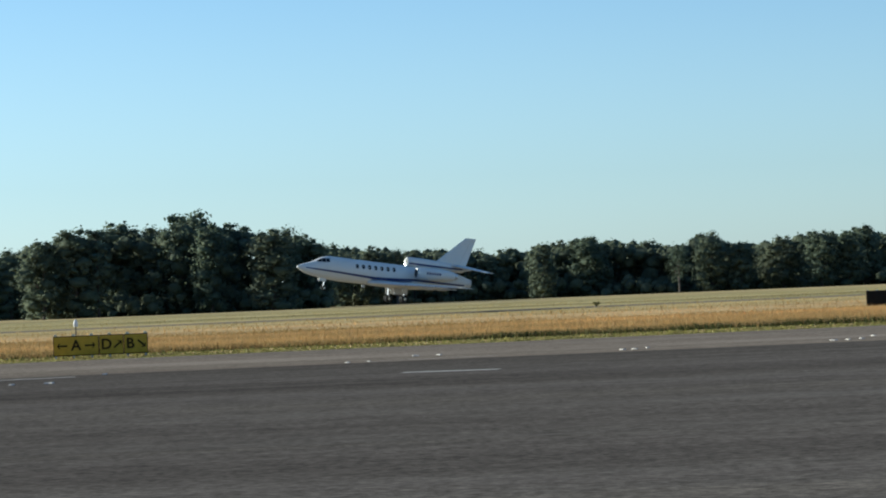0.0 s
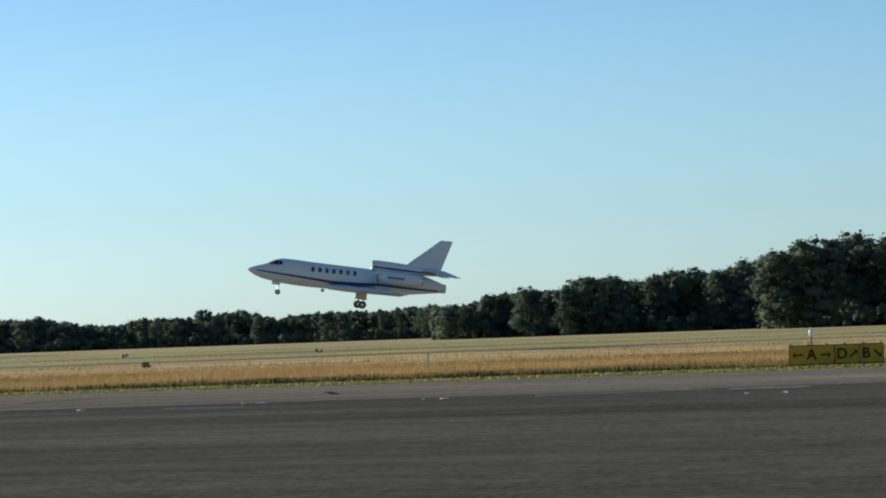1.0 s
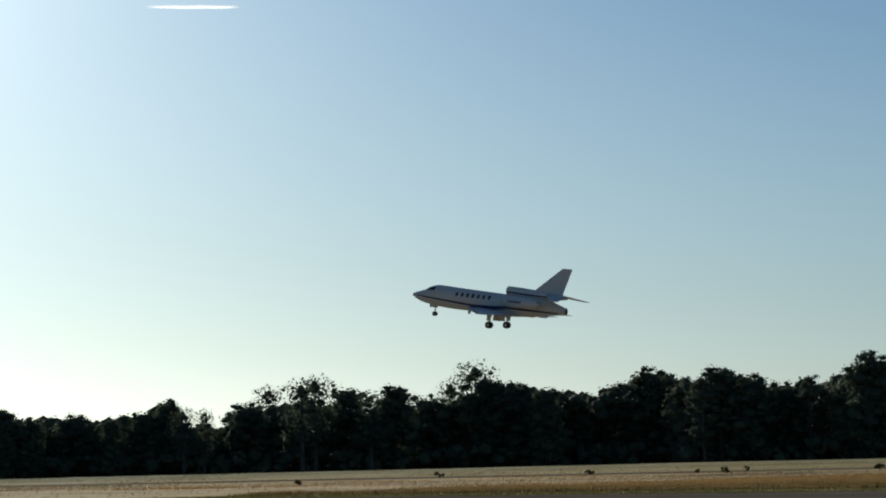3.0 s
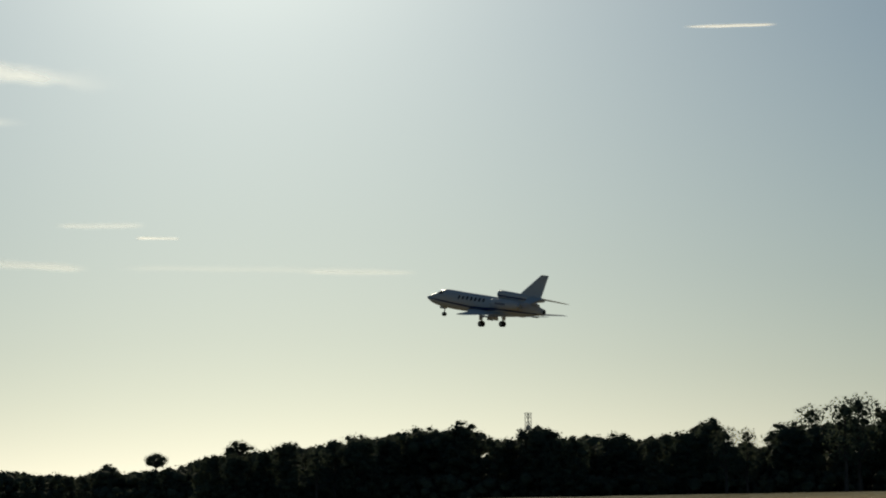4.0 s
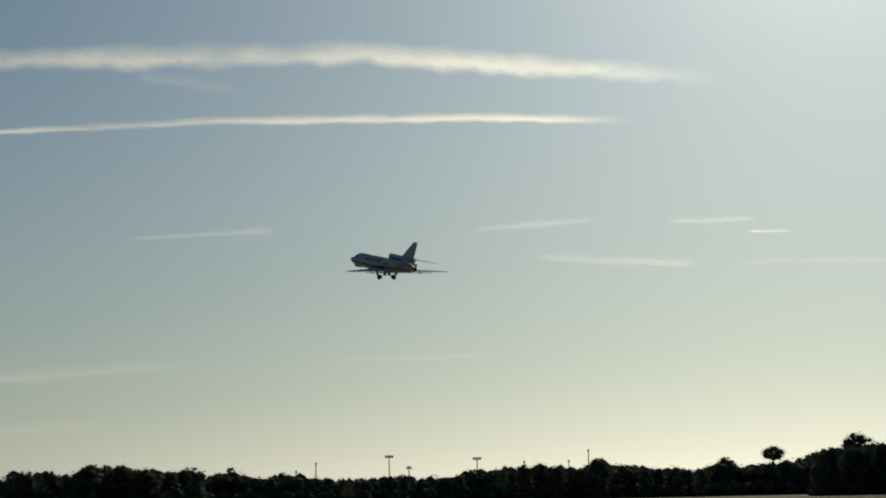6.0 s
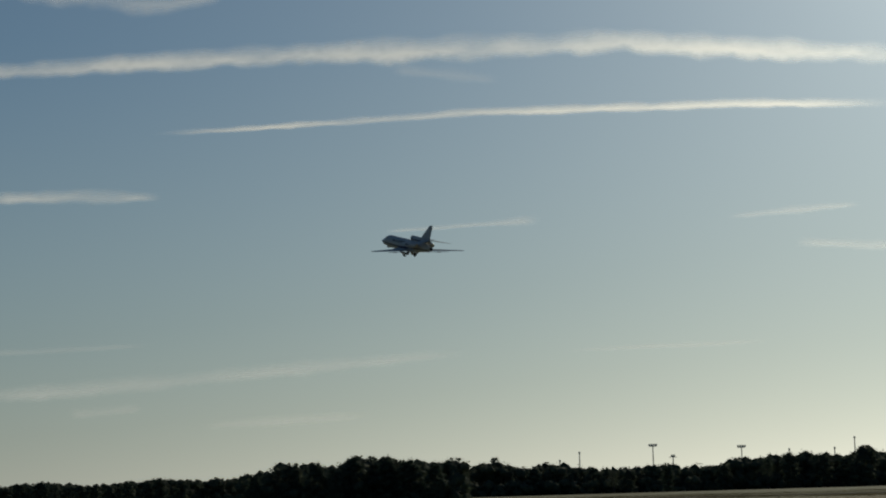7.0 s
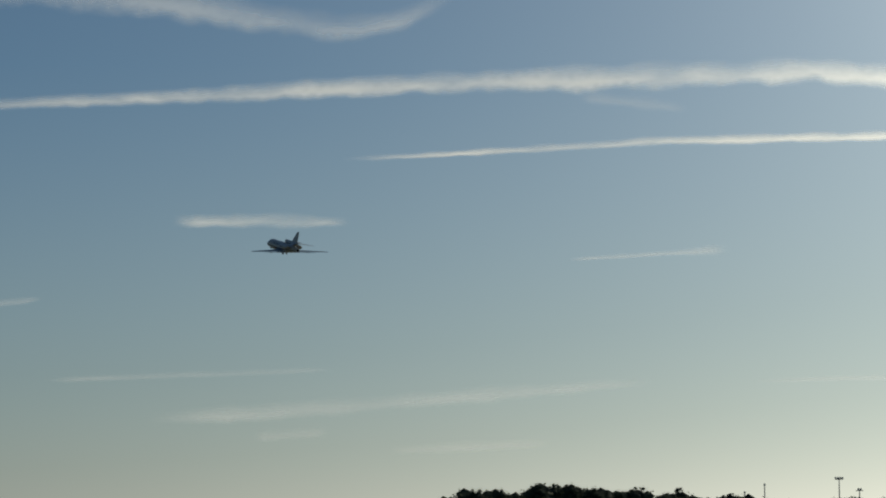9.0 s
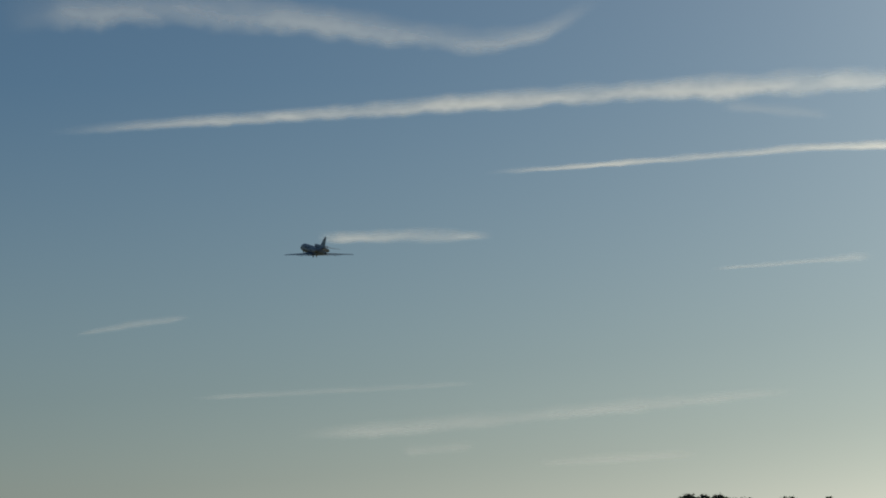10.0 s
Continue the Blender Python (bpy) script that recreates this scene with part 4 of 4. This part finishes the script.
        e = part("engine", turned([(0.02, 0.42), (0.0, 0.46), (-0.3, 0.54), (-1.2, 0.57), (-2.4, 0.54), (-3.6, 0.42), (-3.75, 0.34)], (X(11.15), sd * 1.68, 0.42)), M_WHITE, j)
        part("intake_lip", turned([(0.0, 0.39), (0.05, 0.4), (0.05, 0.45), (-0.06, 0.48)], (X(11.12), sd * 1.68, 0.42), caps=False), M_METAL, e, "polished metal intake lip")
        part("intake_mouth", turned([(0.0, 0.38), (0.03, 0.395)], (X(11.12), sd * 1.68, 0.42)), M_DARK, e, "black engine intake mouth")
        part("nozzle", turned([(0.0, 0.33), (-0.25, 0.29), (-0.26, 0.2)], (X(14.9), sd * 1.68, 0.42)), M_METAL, e, "metal exhaust nozzle")
        part("pylon", box((2.2, 0.7, 0.16), (X(13.0), sd * 1.05, 0.45), 0.05), M_WHITE, j)
        part("stripe", hull.band([(X(s), a, c) for s, a, c in [(0.7, -0.06, 0.03), (2.0, -0.16, -0.02), (3.6, -0.26, -0.1), (7.3, -0.52, -0.3), (9.5, -0.5, -0.24), (11, -0.34, -0.14), (14.1, -0.38, -0.2), (16.6, -0.34, -0.22)]], side=sd, n=36), M_BLUE, j, "navy blue cheatline")
        part("stripe", hull.band([(X(s), a, c) for s, a, c in [(7.0, -0.62, -0.54), (9.5, -0.62, -0.52), (11, -0.46, -0.38)]], side=sd, n=16), M_BLUE, j, "navy blue cheatline")
        r0 = [[(X(s), sd * (r + 0.012) * math.cos(a), 1.42 - 0.03 * (s - 10.7) + (r + 0.012) * 0.95 * math.sin(a)) for a in (-0.42, -0.25, -0.08)]
              for s, r in ((10.8, 0.465), (11.1, 0.5), (12.5, 0.5), (13.8, 0.46), (15.2, 0.4), (16.3, 0.3))]
        part("stripe", loft(r0, caps=False, closed=False), M_BLUE, j, "navy blue stripe along the intake duct")
        for k in range(7):
            part("cabin_window", hull.oval(X(5.5 + 0.61 * k), 0.52, 0.15, 0.2, side=sd), M_GLASS, j, "dark oval cabin window")
        for s0, s1, z0, z1, u0, u1 in ((1.72, 2.12, 0.62, 0.7, 0.62, 0.93), (2.16, 2.5, 0.62, 0.93, 0.62, 1.0), (2.54, 2.85, 0.64, 0.98, 0.68, 0.98)):
            part("cockpit_window", hull.band([(X(s0), z0, z1), (X(s1), u0, u1)], side=sd, n=4, rows=4), M_GLASS, j, "dark cockpit window")
        part("cabin_door_line", hull.band([(X(3.55), -0.55, 0.85), (X(3.58), -0.55, 0.85)], side=sd, n=2, rows=8), M_BELLY, j)
        # the registration, as plain bars
        for k in range(6):
            part("marking_bar", box((0.17, 0.012, 0.22), (X(12.0 + 0.25 * k), sd * (1.68 + 0.565), 0.46)), M_BLUE, e)
    part("antenna", box((0.3, 0.03, 0.28), (X(6.6), 0, -1.2), 0.01), M_WHITE, j)
    part("landing_light", turned([(0.0, 0.09), (-0.12, 0.11)], (X(7.0), 0.85, -0.98), 10), M_METAL, j)

    def wheel(parent, at, r, w):
        o = part("wheel", wheel_mesh(r, w), M_RUBBER, parent, "black rubber tyre")
        o.matrix_basis = Matrix.Translation(at)
        h = part("hub", rod((0, -w * 0.42, 0), (0, w * 0.42, 0), r * 0.45, n=12), M_METAL, parent)
        h.matrix_basis = Matrix.Translation(at)

    bm = rod((0, 0, 0.15), (0.04, 0, -1.12), 0.065)
    rod((0.45, 0, 0.05), (0.03, 0, -0.62), 0.035, bm=bm)
    rod((0.03, -0.2, -1.14), (0.03, 0.2, -1.14), 0.045, bm=bm)
    nose = part("nose_gear", bm, M_METAL, j, "twin-wheeled nose landing gear")
    for sd in (1, -1):
        wheel(nose, (0.03, sd * 0.15, -1.14), 0.23, 0.13)
    mains = []
    for sd in (1, -1):
        bm = rod((0, 0, 0.15), (0, -sd * 0.04, -1.1), 0.1)
        rod((0.05, -sd * 0.8, 0.0), (0, -sd * 0.03, -0.6), 0.05, bm=bm)
        rod((0, -0.34 - sd * 0.04, -1.15), (0, 0.34 - sd * 0.04, -1.15), 0.07, bm=bm)
        g = part("main_gear", bm, M_METAL, j, "twin-wheeled main landing gear")
        for k in (1, -1):
            wheel(g, (0, -sd * 0.04 + 0.2 * k, -1.2), 0.35, 0.19)
        d = part("gear_door", box((0.46, 0.03, 0.8), (0, sd * 0.17, -0.38), 0.01), M_BELLY, g, "grey landing gear door")
        mains.append((sd, g))
        part("belly_door", box((0.9, 0.04, 0.62), (X(10.0), sd * 0.42, -1.38), 0.015, m=pose(0, 0, 0, sd * 14, 0, 0)), M_BELLY, j, "open grey belly door")
    part("nose_door", box((0.7, 0.02, 0.3), (X(2.5), 0.22, -0.95), 0.005), M_WHITE, j)
    part("nose_door", box((0.7, 0.02, 0.3), (X(2.5), -0.22, -0.95), 0.005), M_WHITE, j)
    return j, nose, mains


def build_light_plane():
    """Nose to +x; the origin lies on the ground between the main wheels."""
    m = pose(-34.435, 47.025, 0.03, 0, 0, -66.4) @ Matrix.Diagonal((0.975, 0.975, 0.86, 1))
    p = thing("light_aircraft", m, "white low-wing propeller plane with navy slashes, parked on asphalt", "airplane")
    hull = Hull([(2.62, 0.33, 1.46, 0.92), (2.54, 0.46, 1.54, 0.76), (2.2, 0.57, 1.6, 0.6), (1.5, 0.62, 1.65, 0.55), (0.95, 0.63, 1.68, 0.55), (0.45, 0.63, 1.93, 0.57), (-0.05, 0.63, 2.1, 0.6),
                 (-0.7, 0.62, 2.14, 0.63), (-1.4, 0.56, 2.04, 0.68), (-2.2, 0.4, 1.8, 0.82), (-3.2, 0.24, 1.6, 1.02), (-4.3, 0.12, 1.52, 1.22), (-4.7, 0.05, 1.5, 1.32)], 0.8)
    part("fuselage", hull.mesh(4), M_WHITE, p)
    part("spinner", turned([(0.42, 0.01), (0.36, 0.08), (0.24, 0.15), (0.05, 0.2), (0.0, 0.2)], (2.6, 0, 1.3), 18), M_METAL, p, "polished metal propeller spinner")
    for k in range(3):
        a = radians(107 + 120 * k)
        bm = bmesh.new()
        rings = []
        for r, c, tw in ((0.1, 0.12, 50), (0.3, 0.18, 40), (0.6, 0.2, 28), (0.85, 0.16, 20), (0.96, 0.08, 16)):
            ring = []
            for u, h in ((-0.5, 0.0), (-0.2, 0.1), (0.2, 0.1), (0.5, 0.0), (0.2, -0.04), (-0.2, -0.04)):
                x, y = c * h * 1.2, c * u
                t = radians(tw)
                ring.append((2.72 + x * math.cos(t) - y * math.sin(t) * 0.6, x * math.sin(t) + y * math.cos(t), r))
            rings.append(ring)
        bm = loft(rings)
        bmesh.ops.transform(bm, matrix=Matrix.Translation((0, 0, 1.3)) @ Matrix.Rotation(-a + math.pi / 2, 4, "X"), verts=bm.verts)
        bl = part("propeller_blade", bm, M_BLACK, p, "black propeller blade with a white tip")
        tip = box((0.03, 0.07, 0.06), (2.72, 0, 0.95), 0.008)
        bmesh.ops.transform(tip, matrix=Matrix.Translation((0, 0, 1.3)) @ Matrix.Rotation(-a + math.pi / 2, 4, "X"), verts=tip.verts)
        part("tip", tip, M_WHITE, bl, "white painted tip")
    for sd in (1, -1):
        inlet = part("air_inlet", turned([(-0.16, 0.16), (0.0, 0.165), (0.015, 0.15)], (0, 0, 0), 18), M_BLUE, p, "blue-rimmed oval cooling air inlet")
        inlet.matrix_basis = pose(2.6, sd * 0.34, 1.33, 0, -8, sd * 30) @ Matrix.Diagonal((1, 1, 0.68, 1))
        part("inlet_mouth", turned([(0.0, 0.115), (0.022, 0.12)], (0, 0, 0), 18), M_BLACK, inlet, "black inlet opening")
        w = part("wing", loft(foil(((0.8, sd * 0.4, 0.84), 1.55, 1.1), ((0.5, sd * 5.35, 1.22), 0.85, 1), 12, 0.14) + foil(((0.5, sd * 5.35, 1.22), 0.85, 1), ((0.3, sd * 5.5, 1.24), 0.5, 0.5), 12, 0.12)[1:]), M_WHITE, p)
        part("aileron", loft(foil(((-0.12, sd * 3.4, 1.07), 0.34, 1.2), ((-0.1, sd * 5.1, 1.2), 0.28, 1.2), 6, 0.12)), M_BELLY, w)
        part("tip_light", box((0.2, 0.08, 0.07), (0.35, sd * 5.5, 1.24), 0.02), M_METAL, w)
        part("stabiliser", loft(foil(((-3.75, sd * 0.05, 1.2), 0.95, 1), ((-4.0, sd * 1.95, 1.2), 0.6, 1), 8, 0.1)), M_WHITE, p)
        # glazing
        part("side_window", hull.band([(-0.1, 1.56, 1.98), (-0.7, 1.5, 2.0)], 0.014, sd, 5, 4), M_GLASS, p, "dark side window")
        part("side_window", hull.band([(-0.78, 1.5, 1.98), (-1.5, 1.62, 1.84)], 0.014, sd, 5, 4), M_GLASS, p, "dark side window")
        for x0, x1, z0, dz, mt in ((1.9, 0.7, 1.2, 0.1, M_BLUE), (1.5, 0.1, 1.1, 0.09, M_GOLD), (1.1, -0.9, 1.2, 0.13, M_BLUE), (0.3, -1.6, 1.08, 0.1, M_GOLD), (-0.4, -2.6, 1.14, 0.13, M_BLUE)):
            part("slash", hull.band([(x1, z0 + 0.14, z0 + 0.14 + dz), (x0, z0, z0 + 0.045)], 0.012, sd, 8, 2), mt, p, "painted slash along the side")
        # main gear
        bm = loft([[(0.1, sd * 0.95, 0.86), (-0.1, sd * 0.95, 0.86), (-0.1, sd * 0.92, 0.825), (0.1, sd * 0.92, 0.825)],
                   [(0.08, sd * 1.28, 0.52), (-0.08, sd * 1.28, 0.52), (-0.08, sd * 1.25, 0.495), (0.08, sd * 1.25, 0.495)],
                   [(0.05, sd * 1.57, 0.24), (-0.05, sd * 1.57, 0.24), (-0.05, sd * 1.54, 0.21), (0.05, sd * 1.54, 0.21)]])
        g = part("gear_leg", bm, M_WHITE, p)
        wheel_pant(p, (0.0, sd * 1.6, 0.2))
        part("step", box((0.25, 0.12, 0.02), (-0.75, sd * 0.75, 0.45), 0.005), M_DARK, p)
        part("fuel_drain", rod((-0.25, sd * 3.6, 1.0), (-0.25, sd * 3.6, 0.86), 0.02, n=6), M_BELLY, w)
    # one-piece windscreen, wrapped from pillar to pillar
    screen = []
    for k in range(9):
        x = 0.96 - 0.92 * k / 8
        lo = 1.5 + 0.1 * (k / 8) ** 2
        a0 = hull.angle(x, lo)
        screen.append([hull.at(x, a0 + (math.pi - 2 * a0) * j / 18, 0.028) for j in range(19)])
    part("windscreen", loft(screen, caps=False, closed=False), M_GLASS, p, "dark tinted wraparound windscreen")
    part("windscreen_bow", loft([[hull.at(x, 0.25 + (math.pi - 0.5) * j / 18, 0.022) for j in range(19)] for x in (0.05, -0.02, -0.1)], caps=False, closed=False), M_WHITE, p, "white cabin bow behind the windscreen")
    part("gear_leg", rod((1.95, 0, 0.8), (2.12, 0, 0.25), 0.06, 0.05), M_WHITE, p)
    wheel_pant(p, (2.15, 0.04, 0.2), -24)
    f = foil(((-3.3, 0, 0), 1.4, 1), ((-4.25, 1.28, 0), 0.6, 1), 8, 0.1)
    fin = part("fin", loft([[(x, z, 1.42 + y) for x, y, z in ring] for ring in f]), M_WHITE, p)
    part("slash", box((0.5, 0.13, 0.1), (-3.9, 0, 1.75), 0.01, m=pose(0, 0, 0, 0, 20, 0)), M_BLUE, fin, "navy band on the fin")
    part("beacon", box((0.12, 0.05, 0.07), (-4.5, 0, 2.72), 0.02), M_METAL, fin)
    part("antenna", rod((-0.9, 0, 2.12), (-1.2, 0, 2.55), 0.012, 0.006, 6), M_DARK, p)
    part("exhaust_pipe", rod((1.75, 0.2, 0.7), (1.55, 0.22, 0.52), 0.045, n=10), M_DARK, p)
    part("lower_inlet", box((0.06, 0.3, 0.12), (2.5, 0, 0.98), 0.03), M_BLACK, p, "black carburettor air inlet")
    return p


def wheel_pant(p, at, swing=0.0):
    rings = []
    for x, w, t, bt in ((0.42, 0.02, 0.0, -0.02), (0.36, 0.08, 0.1, -0.08), (0.2, 0.13, 0.19, -0.1), (0.0, 0.14, 0.21, -0.1), (-0.25, 0.11, 0.15, -0.07), (-0.5, 0.05, 0.06, -0.01), (-0.6, 0.01, 0.02, 0.0)):
        rings.append([(x, w * math.cos(2 * math.pi * k / 14), (t + bt) / 2 + (t - bt) / 2 * math.sin(2 * math.pi * k / 14)) for k in range(14)])
    a = part("wheel_fairing", loft(rings), M_WHITE, p, "white teardrop wheel fairing")
    a.matrix_basis = pose(*at, 0, 0, swing)
    t = part("tyre", wheel_mesh(0.2, 0.15), M_RUBBER, a)
    t.matrix_basis = Matrix.Translation((0, 0, 0.2 - at[2]))


# ---- signs, lights, masts ----
def letters(text, size, parent, at, mat):
    cu = bpy.data.curves.new("letters", "FONT")
    cu.space_character = 1.3
    cu.body, cu.size, cu.align_x, cu.align_y, cu.extrude, cu.offset = text, size, "CENTER", "CENTER", 0.004, 0.012
    tmp = bpy.data.objects.new("letters", cu)
    scene.collection.objects.link(tmp)
    dg = bpy.context.evaluated_depsgraph_get()
    me = bpy.data.meshes.new_from_object(tmp.evaluated_get(dg))
    bpy.data.objects.remove(tmp)
    me.materials.clear()
    me.materials.append(mat)
    ob = new("lettering", me)
    ob.parent = parent
    ob.matrix_basis = Matrix.Translation(at) @ pose(0, 0, 0, 90, 0, 0)
    return ob


def arrow(parent, at, ang, size, mat):
    """A flat arrow in the plane of the panel; ang in degrees from the right, upwards."""
    l, w, hd = size / 2, size * 0.09, size * 0.28
    pts = [(-l, -w), (l - hd * 0.7, -w), (l - hd * 1.15, -hd * 1.0), (l - hd * 0.75, -hd * 1.0), (l, 0), (l - hd * 0.75, hd), (l - hd * 1.15, hd), (l - hd * 0.7, w), (-l, w)]
    bm = bmesh.new()
    c, s = math.cos(radians(ang)), math.sin(radians(ang))
    front = [bm.verts.new((x * c - y * s, 0, x * s + y * c)) for x, y in pts]
    f = bm.faces.new(front)
    ext = bmesh.ops.extrude_face_region(bm, geom=[f])
    bmesh.ops.translate(bm, vec=(0, -0.006, 0), verts=[v for v in ext["geom"] if isinstance(v, bmesh.types.BMVert)])
    ob = part("arrow", bm, mat, parent, smooth=False)
    ob.matrix_basis = Matrix.Translation(at)


def airfield_sign(at, face, label, panels, height, face_mat=M_YELLOW, deep=0.2):
    """panels: (width, items); the face looks to local -y. Items: (kind, value, x offset)."""
    total = sum(w for w, _ in panels)
    s = thing("airfield_sign", pose(*at, 0.0, 0, 0, face), label, "sign", "airfield signs")
    foot = 0.1
    x = -total / 2
    for w, items in panels:
        cx = x + w / 2
        part("cabinet", box((w - 0.01, deep, height), (cx, deep / 2 + 0.005, foot + height / 2), 0.012), M_BLACK, s, "dark sign cabinet")
        pn = part("panel", box((w - 0.05, 0.02, height - 0.05), (cx, 0.0, foot + height / 2), 0.004), face_mat, s, "sign face panel")
        for kind, v, ox in items:
            if kind == "t":
                letters(v, height * 0.74, pn, (cx + ox, -0.016, foot + height * 0.5), M_LETTER)
            elif kind == "a":
                arrow(pn, (cx + ox, -0.011, foot + height * 0.5), v, height * 0.52, M_LETTER)
            elif kind == "bar":
                part("bar", box((v, 0.01, 0.07), (cx + ox, -0.012, foot + height * 0.55)), M_BLACK, pn)
        x += w
    n = max(2, round(total / 0.62))
    for k in range(n + 1):
        px = -total / 2 + 0.08 + (total - 0.16) * k / n
        part("top_fixing", box((0.11, 0.1, 0.06), (px, 0.06, foot + height + 0.03), 0.012), M_CREAM, s)
        part("leg", box((0.06, 0.06, foot), (px, 0.1, foot / 2)), M_STEEL, s)
    return s


def build_signs():
    k = EYE / 1.3
    airfield_sign((-11.25, 87.3), 6, "long yellow taxiway sign with letters A, D and B", [
        (1.48, [("t", "A", 0.0), ("a", 180, -0.45), ("a", 0, 0.45)]), (0.8, [("t", "D", -0.16), ("a", 40, 0.21)]), (0.78, [("t", "B", -0.18), ("a", -42, 0.19)])], 0.64)
    airfield_sign((-38.75 * k, 75.2 * k), 27, "yellow runway direction sign reading 25-7", [
        (1.86, [("t", "25-7", 0.24), ("a", 180, -0.66)]), (0.94, [("a", 0, -0.22)])], 0.7)
    airfield_sign((-61.4 * k, 68.75 * k), 68, "olive airfield sign with a dark cabinet, seen at a slant", [(0.95, [("bar", 0.3, 0.15)])], 0.68, M_OLIVE, 0.5)
    airfield_sign((20.4 * k, 124.0 * k), -8, "black airfield sign cabinet in tall grass", [(2.2, [])], 0.8, M_BLACK)
    stake = thing("marker_stake", Matrix.Translation((-33.8, 118.0, 0)), "thin pale marker stake standing in dry grass", "stake")
    part("shaft", box((0.09, 0.05, 0.62), (0, 0, 0.3), 0.01), M_CREAM, stake)
    part("tip", box((0.1, 0.06, 0.1), (0, 0, 0.66), 0.01), M_PAINT, stake, "white painted tip")
    q = polar(-7.85, 108)
    post = thing("marker_post", Matrix.Translation(q), "small white capped marker light on a post", "marker light")
    part("post", rod((0, 0, 0), (0, 0, 0.95), 0.022), M_DARK, post, "thin dark post")
    part("cap", turned([(-0.1, 0.03), (-0.09, 0.08), (0.0, 0.09), (0.1, 0.08), (0.2, 0.03)], (0, 0, 0), 12), M_WHITE, post, "white rounded cap").matrix_basis = Matrix.Translation((0, 0, 1.02)) @ pose(0, 0, 0, 0, -90, 0)


def build_masts():
    # floodlight masts over the far trees: heading, height above the eye's level
    for az, el, heads in ((-77.62, 0.9, 4), (-75.75, 0.82, 4), (-73.38, 0.93, 1), (-79.18, 0.78, 1), (-74.75, 0.72, 1), (-79.6, 0.62, 1), (-77.2, 0.66, 2), (-73.8, 0.72, 1)):
        d = 1150.0
        h = EYE + d * math.tan(radians(el))
        p = polar(az, d)
        m = thing("floodlight_mast", pose(p.x, p.y, 0, 0, 0, -az), "tall thin steel mast with floodlights over the far trees", "light mast", "masts beyond the trees")
        part("pole", rod((0, 0, 0), (0, 0, h), 0.3, 0.2), M_STEEL, m)
        if heads > 1:
            part("crossarm", box((3.2, 0.25, 0.3), (0, 0, h - 0.3)), M_STEEL, m)
        for i in range(heads):
            part("floodlight", box((0.8, 0.5, 0.9), ((i - (heads - 1) / 2) * 0.95, 0, h + 0.25), 0.06), M_STEEL, m, "boxy floodlight")
    d = 1000.0
    h = EYE + d * math.tan(radians(1.66))
    p = polar(-61.57, d)
    t = thing("lattice_tower", pose(p.x, p.y, 0, 0, 0, 20), "pale steel lattice tower rising behind the woods", "tower")
    c = 0.8
    for sx, sy in ((1, 1), (1, -1), (-1, -1), (-1, 1)):
        part("corner_post", rod((sx * c, sy * c, 0), (sx * c, sy * c, h), 0.11, n=6), M_STEEL, t)
    n = 12
    for i in range(n):
        z0, z1 = h * i / n, h * (i + 1) / n
        for a, b in (((1, 1), (1, -1)), ((1, -1), (-1, -1)), ((-1, -1), (-1, 1)), ((-1, 1), (1, 1))):
            bm = rod((a[0] * c, a[1] * c, z0), (b[0] * c, b[1] * c, z1), 0.055, n=5)
            rod((b[0] * c, b[1] * c, z0), (a[0] * c, a[1] * c, z1), 0.055, n=5, bm=bm)
            part("bracing", bm, M_STEEL, t)
    part("platform", box((2.0, 2.0, 0.2), (0, 0, h)), M_STEEL, t)
    part("equipment_box", box((1.2, 1.2, 1.8), (0, 0, h * 0.82), 0.1), M_STEEL, t)


build_light_plane()
build_signs()
build_masts()
jet, nose_gear, main_gear = build_jet()

# seconds, metres along the runway's line, height, pitch
JET_ROWS = [(0, -87.52, 3.41, 7.17), (0.3, -66.70, 3.98, 7.31), (0.5, -55.15, 4.34, 7.40), (0.7, -40.80, 5.03, 7.49), (1, -17.31, 6.27, 7.64), (1.2, -3.11, 7.07, 7.74), (1.5, 16.13, 8.18, 7.90),
            (1.8, 37.66, 9.62, 8.06), (2, 54.63, 10.81, 8.17), (2.2, 69.09, 11.98, 8.28), (3.3, 149.52, 18.36, 8.89), (3.5, 161.78, 19.28, 9.00),
            (4, 200.25, 22.56, 9.28), (4.5, 233.92, 25.77, 9.56), (5, 272.54, 29.80, 9.82), (5.5, 307.0, 33.61, 10.08), (6, 345.4, 37.67, 10.33),
            (6.2, 360.17, 39.01, 10.43), (7.3, 441.56, 48.48, 10.90), (7.5, 453.38, 49.82, 10.97), (8, 492.78, 55.31, 11.15), (8.5, 532.44, 59.97, 11.29),
            (9, 569.52, 65.29, 11.41), (9.5, 608.16, 70.89, 11.50), (10, 646.59, 76.16, 11.56)]


def jet_pose(along, z, pitch):
    u = polar(JET_HEADING, 1.0)
    right = Vector((u.y, -u.x, 0))
    p = right * JET_OFF + u * along
    return pose(p.x, p.y, z + EYE - 1.3, JET_BANK, -pitch, 90 - JET_HEADING - JET_CRAB)


def motions():
    walk(jet, [(t, jet_pose(s, z, p)) for t, s, z, p in JET_ROWS])
    walk(nose_gear, [(t, pose(7.25, 0, -0.58, 0, -a, 0)) for t, a in ((0, 0), (4.0, 0), (4.6, 22), (5.2, 50), (6.2, 78), (7.2, 98), (10, 98))])
    for sd, g in main_gear:
        walk(g, [(t, pose(0.05, sd * 1.95, -0.9, -sd * a, 0, 0)) for t, a in ((0, 0), (4.8, 0), (5.5, 14), (6.2, 34), (7.3, 54), (8.2, 72), (9.2, 86), (10, 86))])


motions()
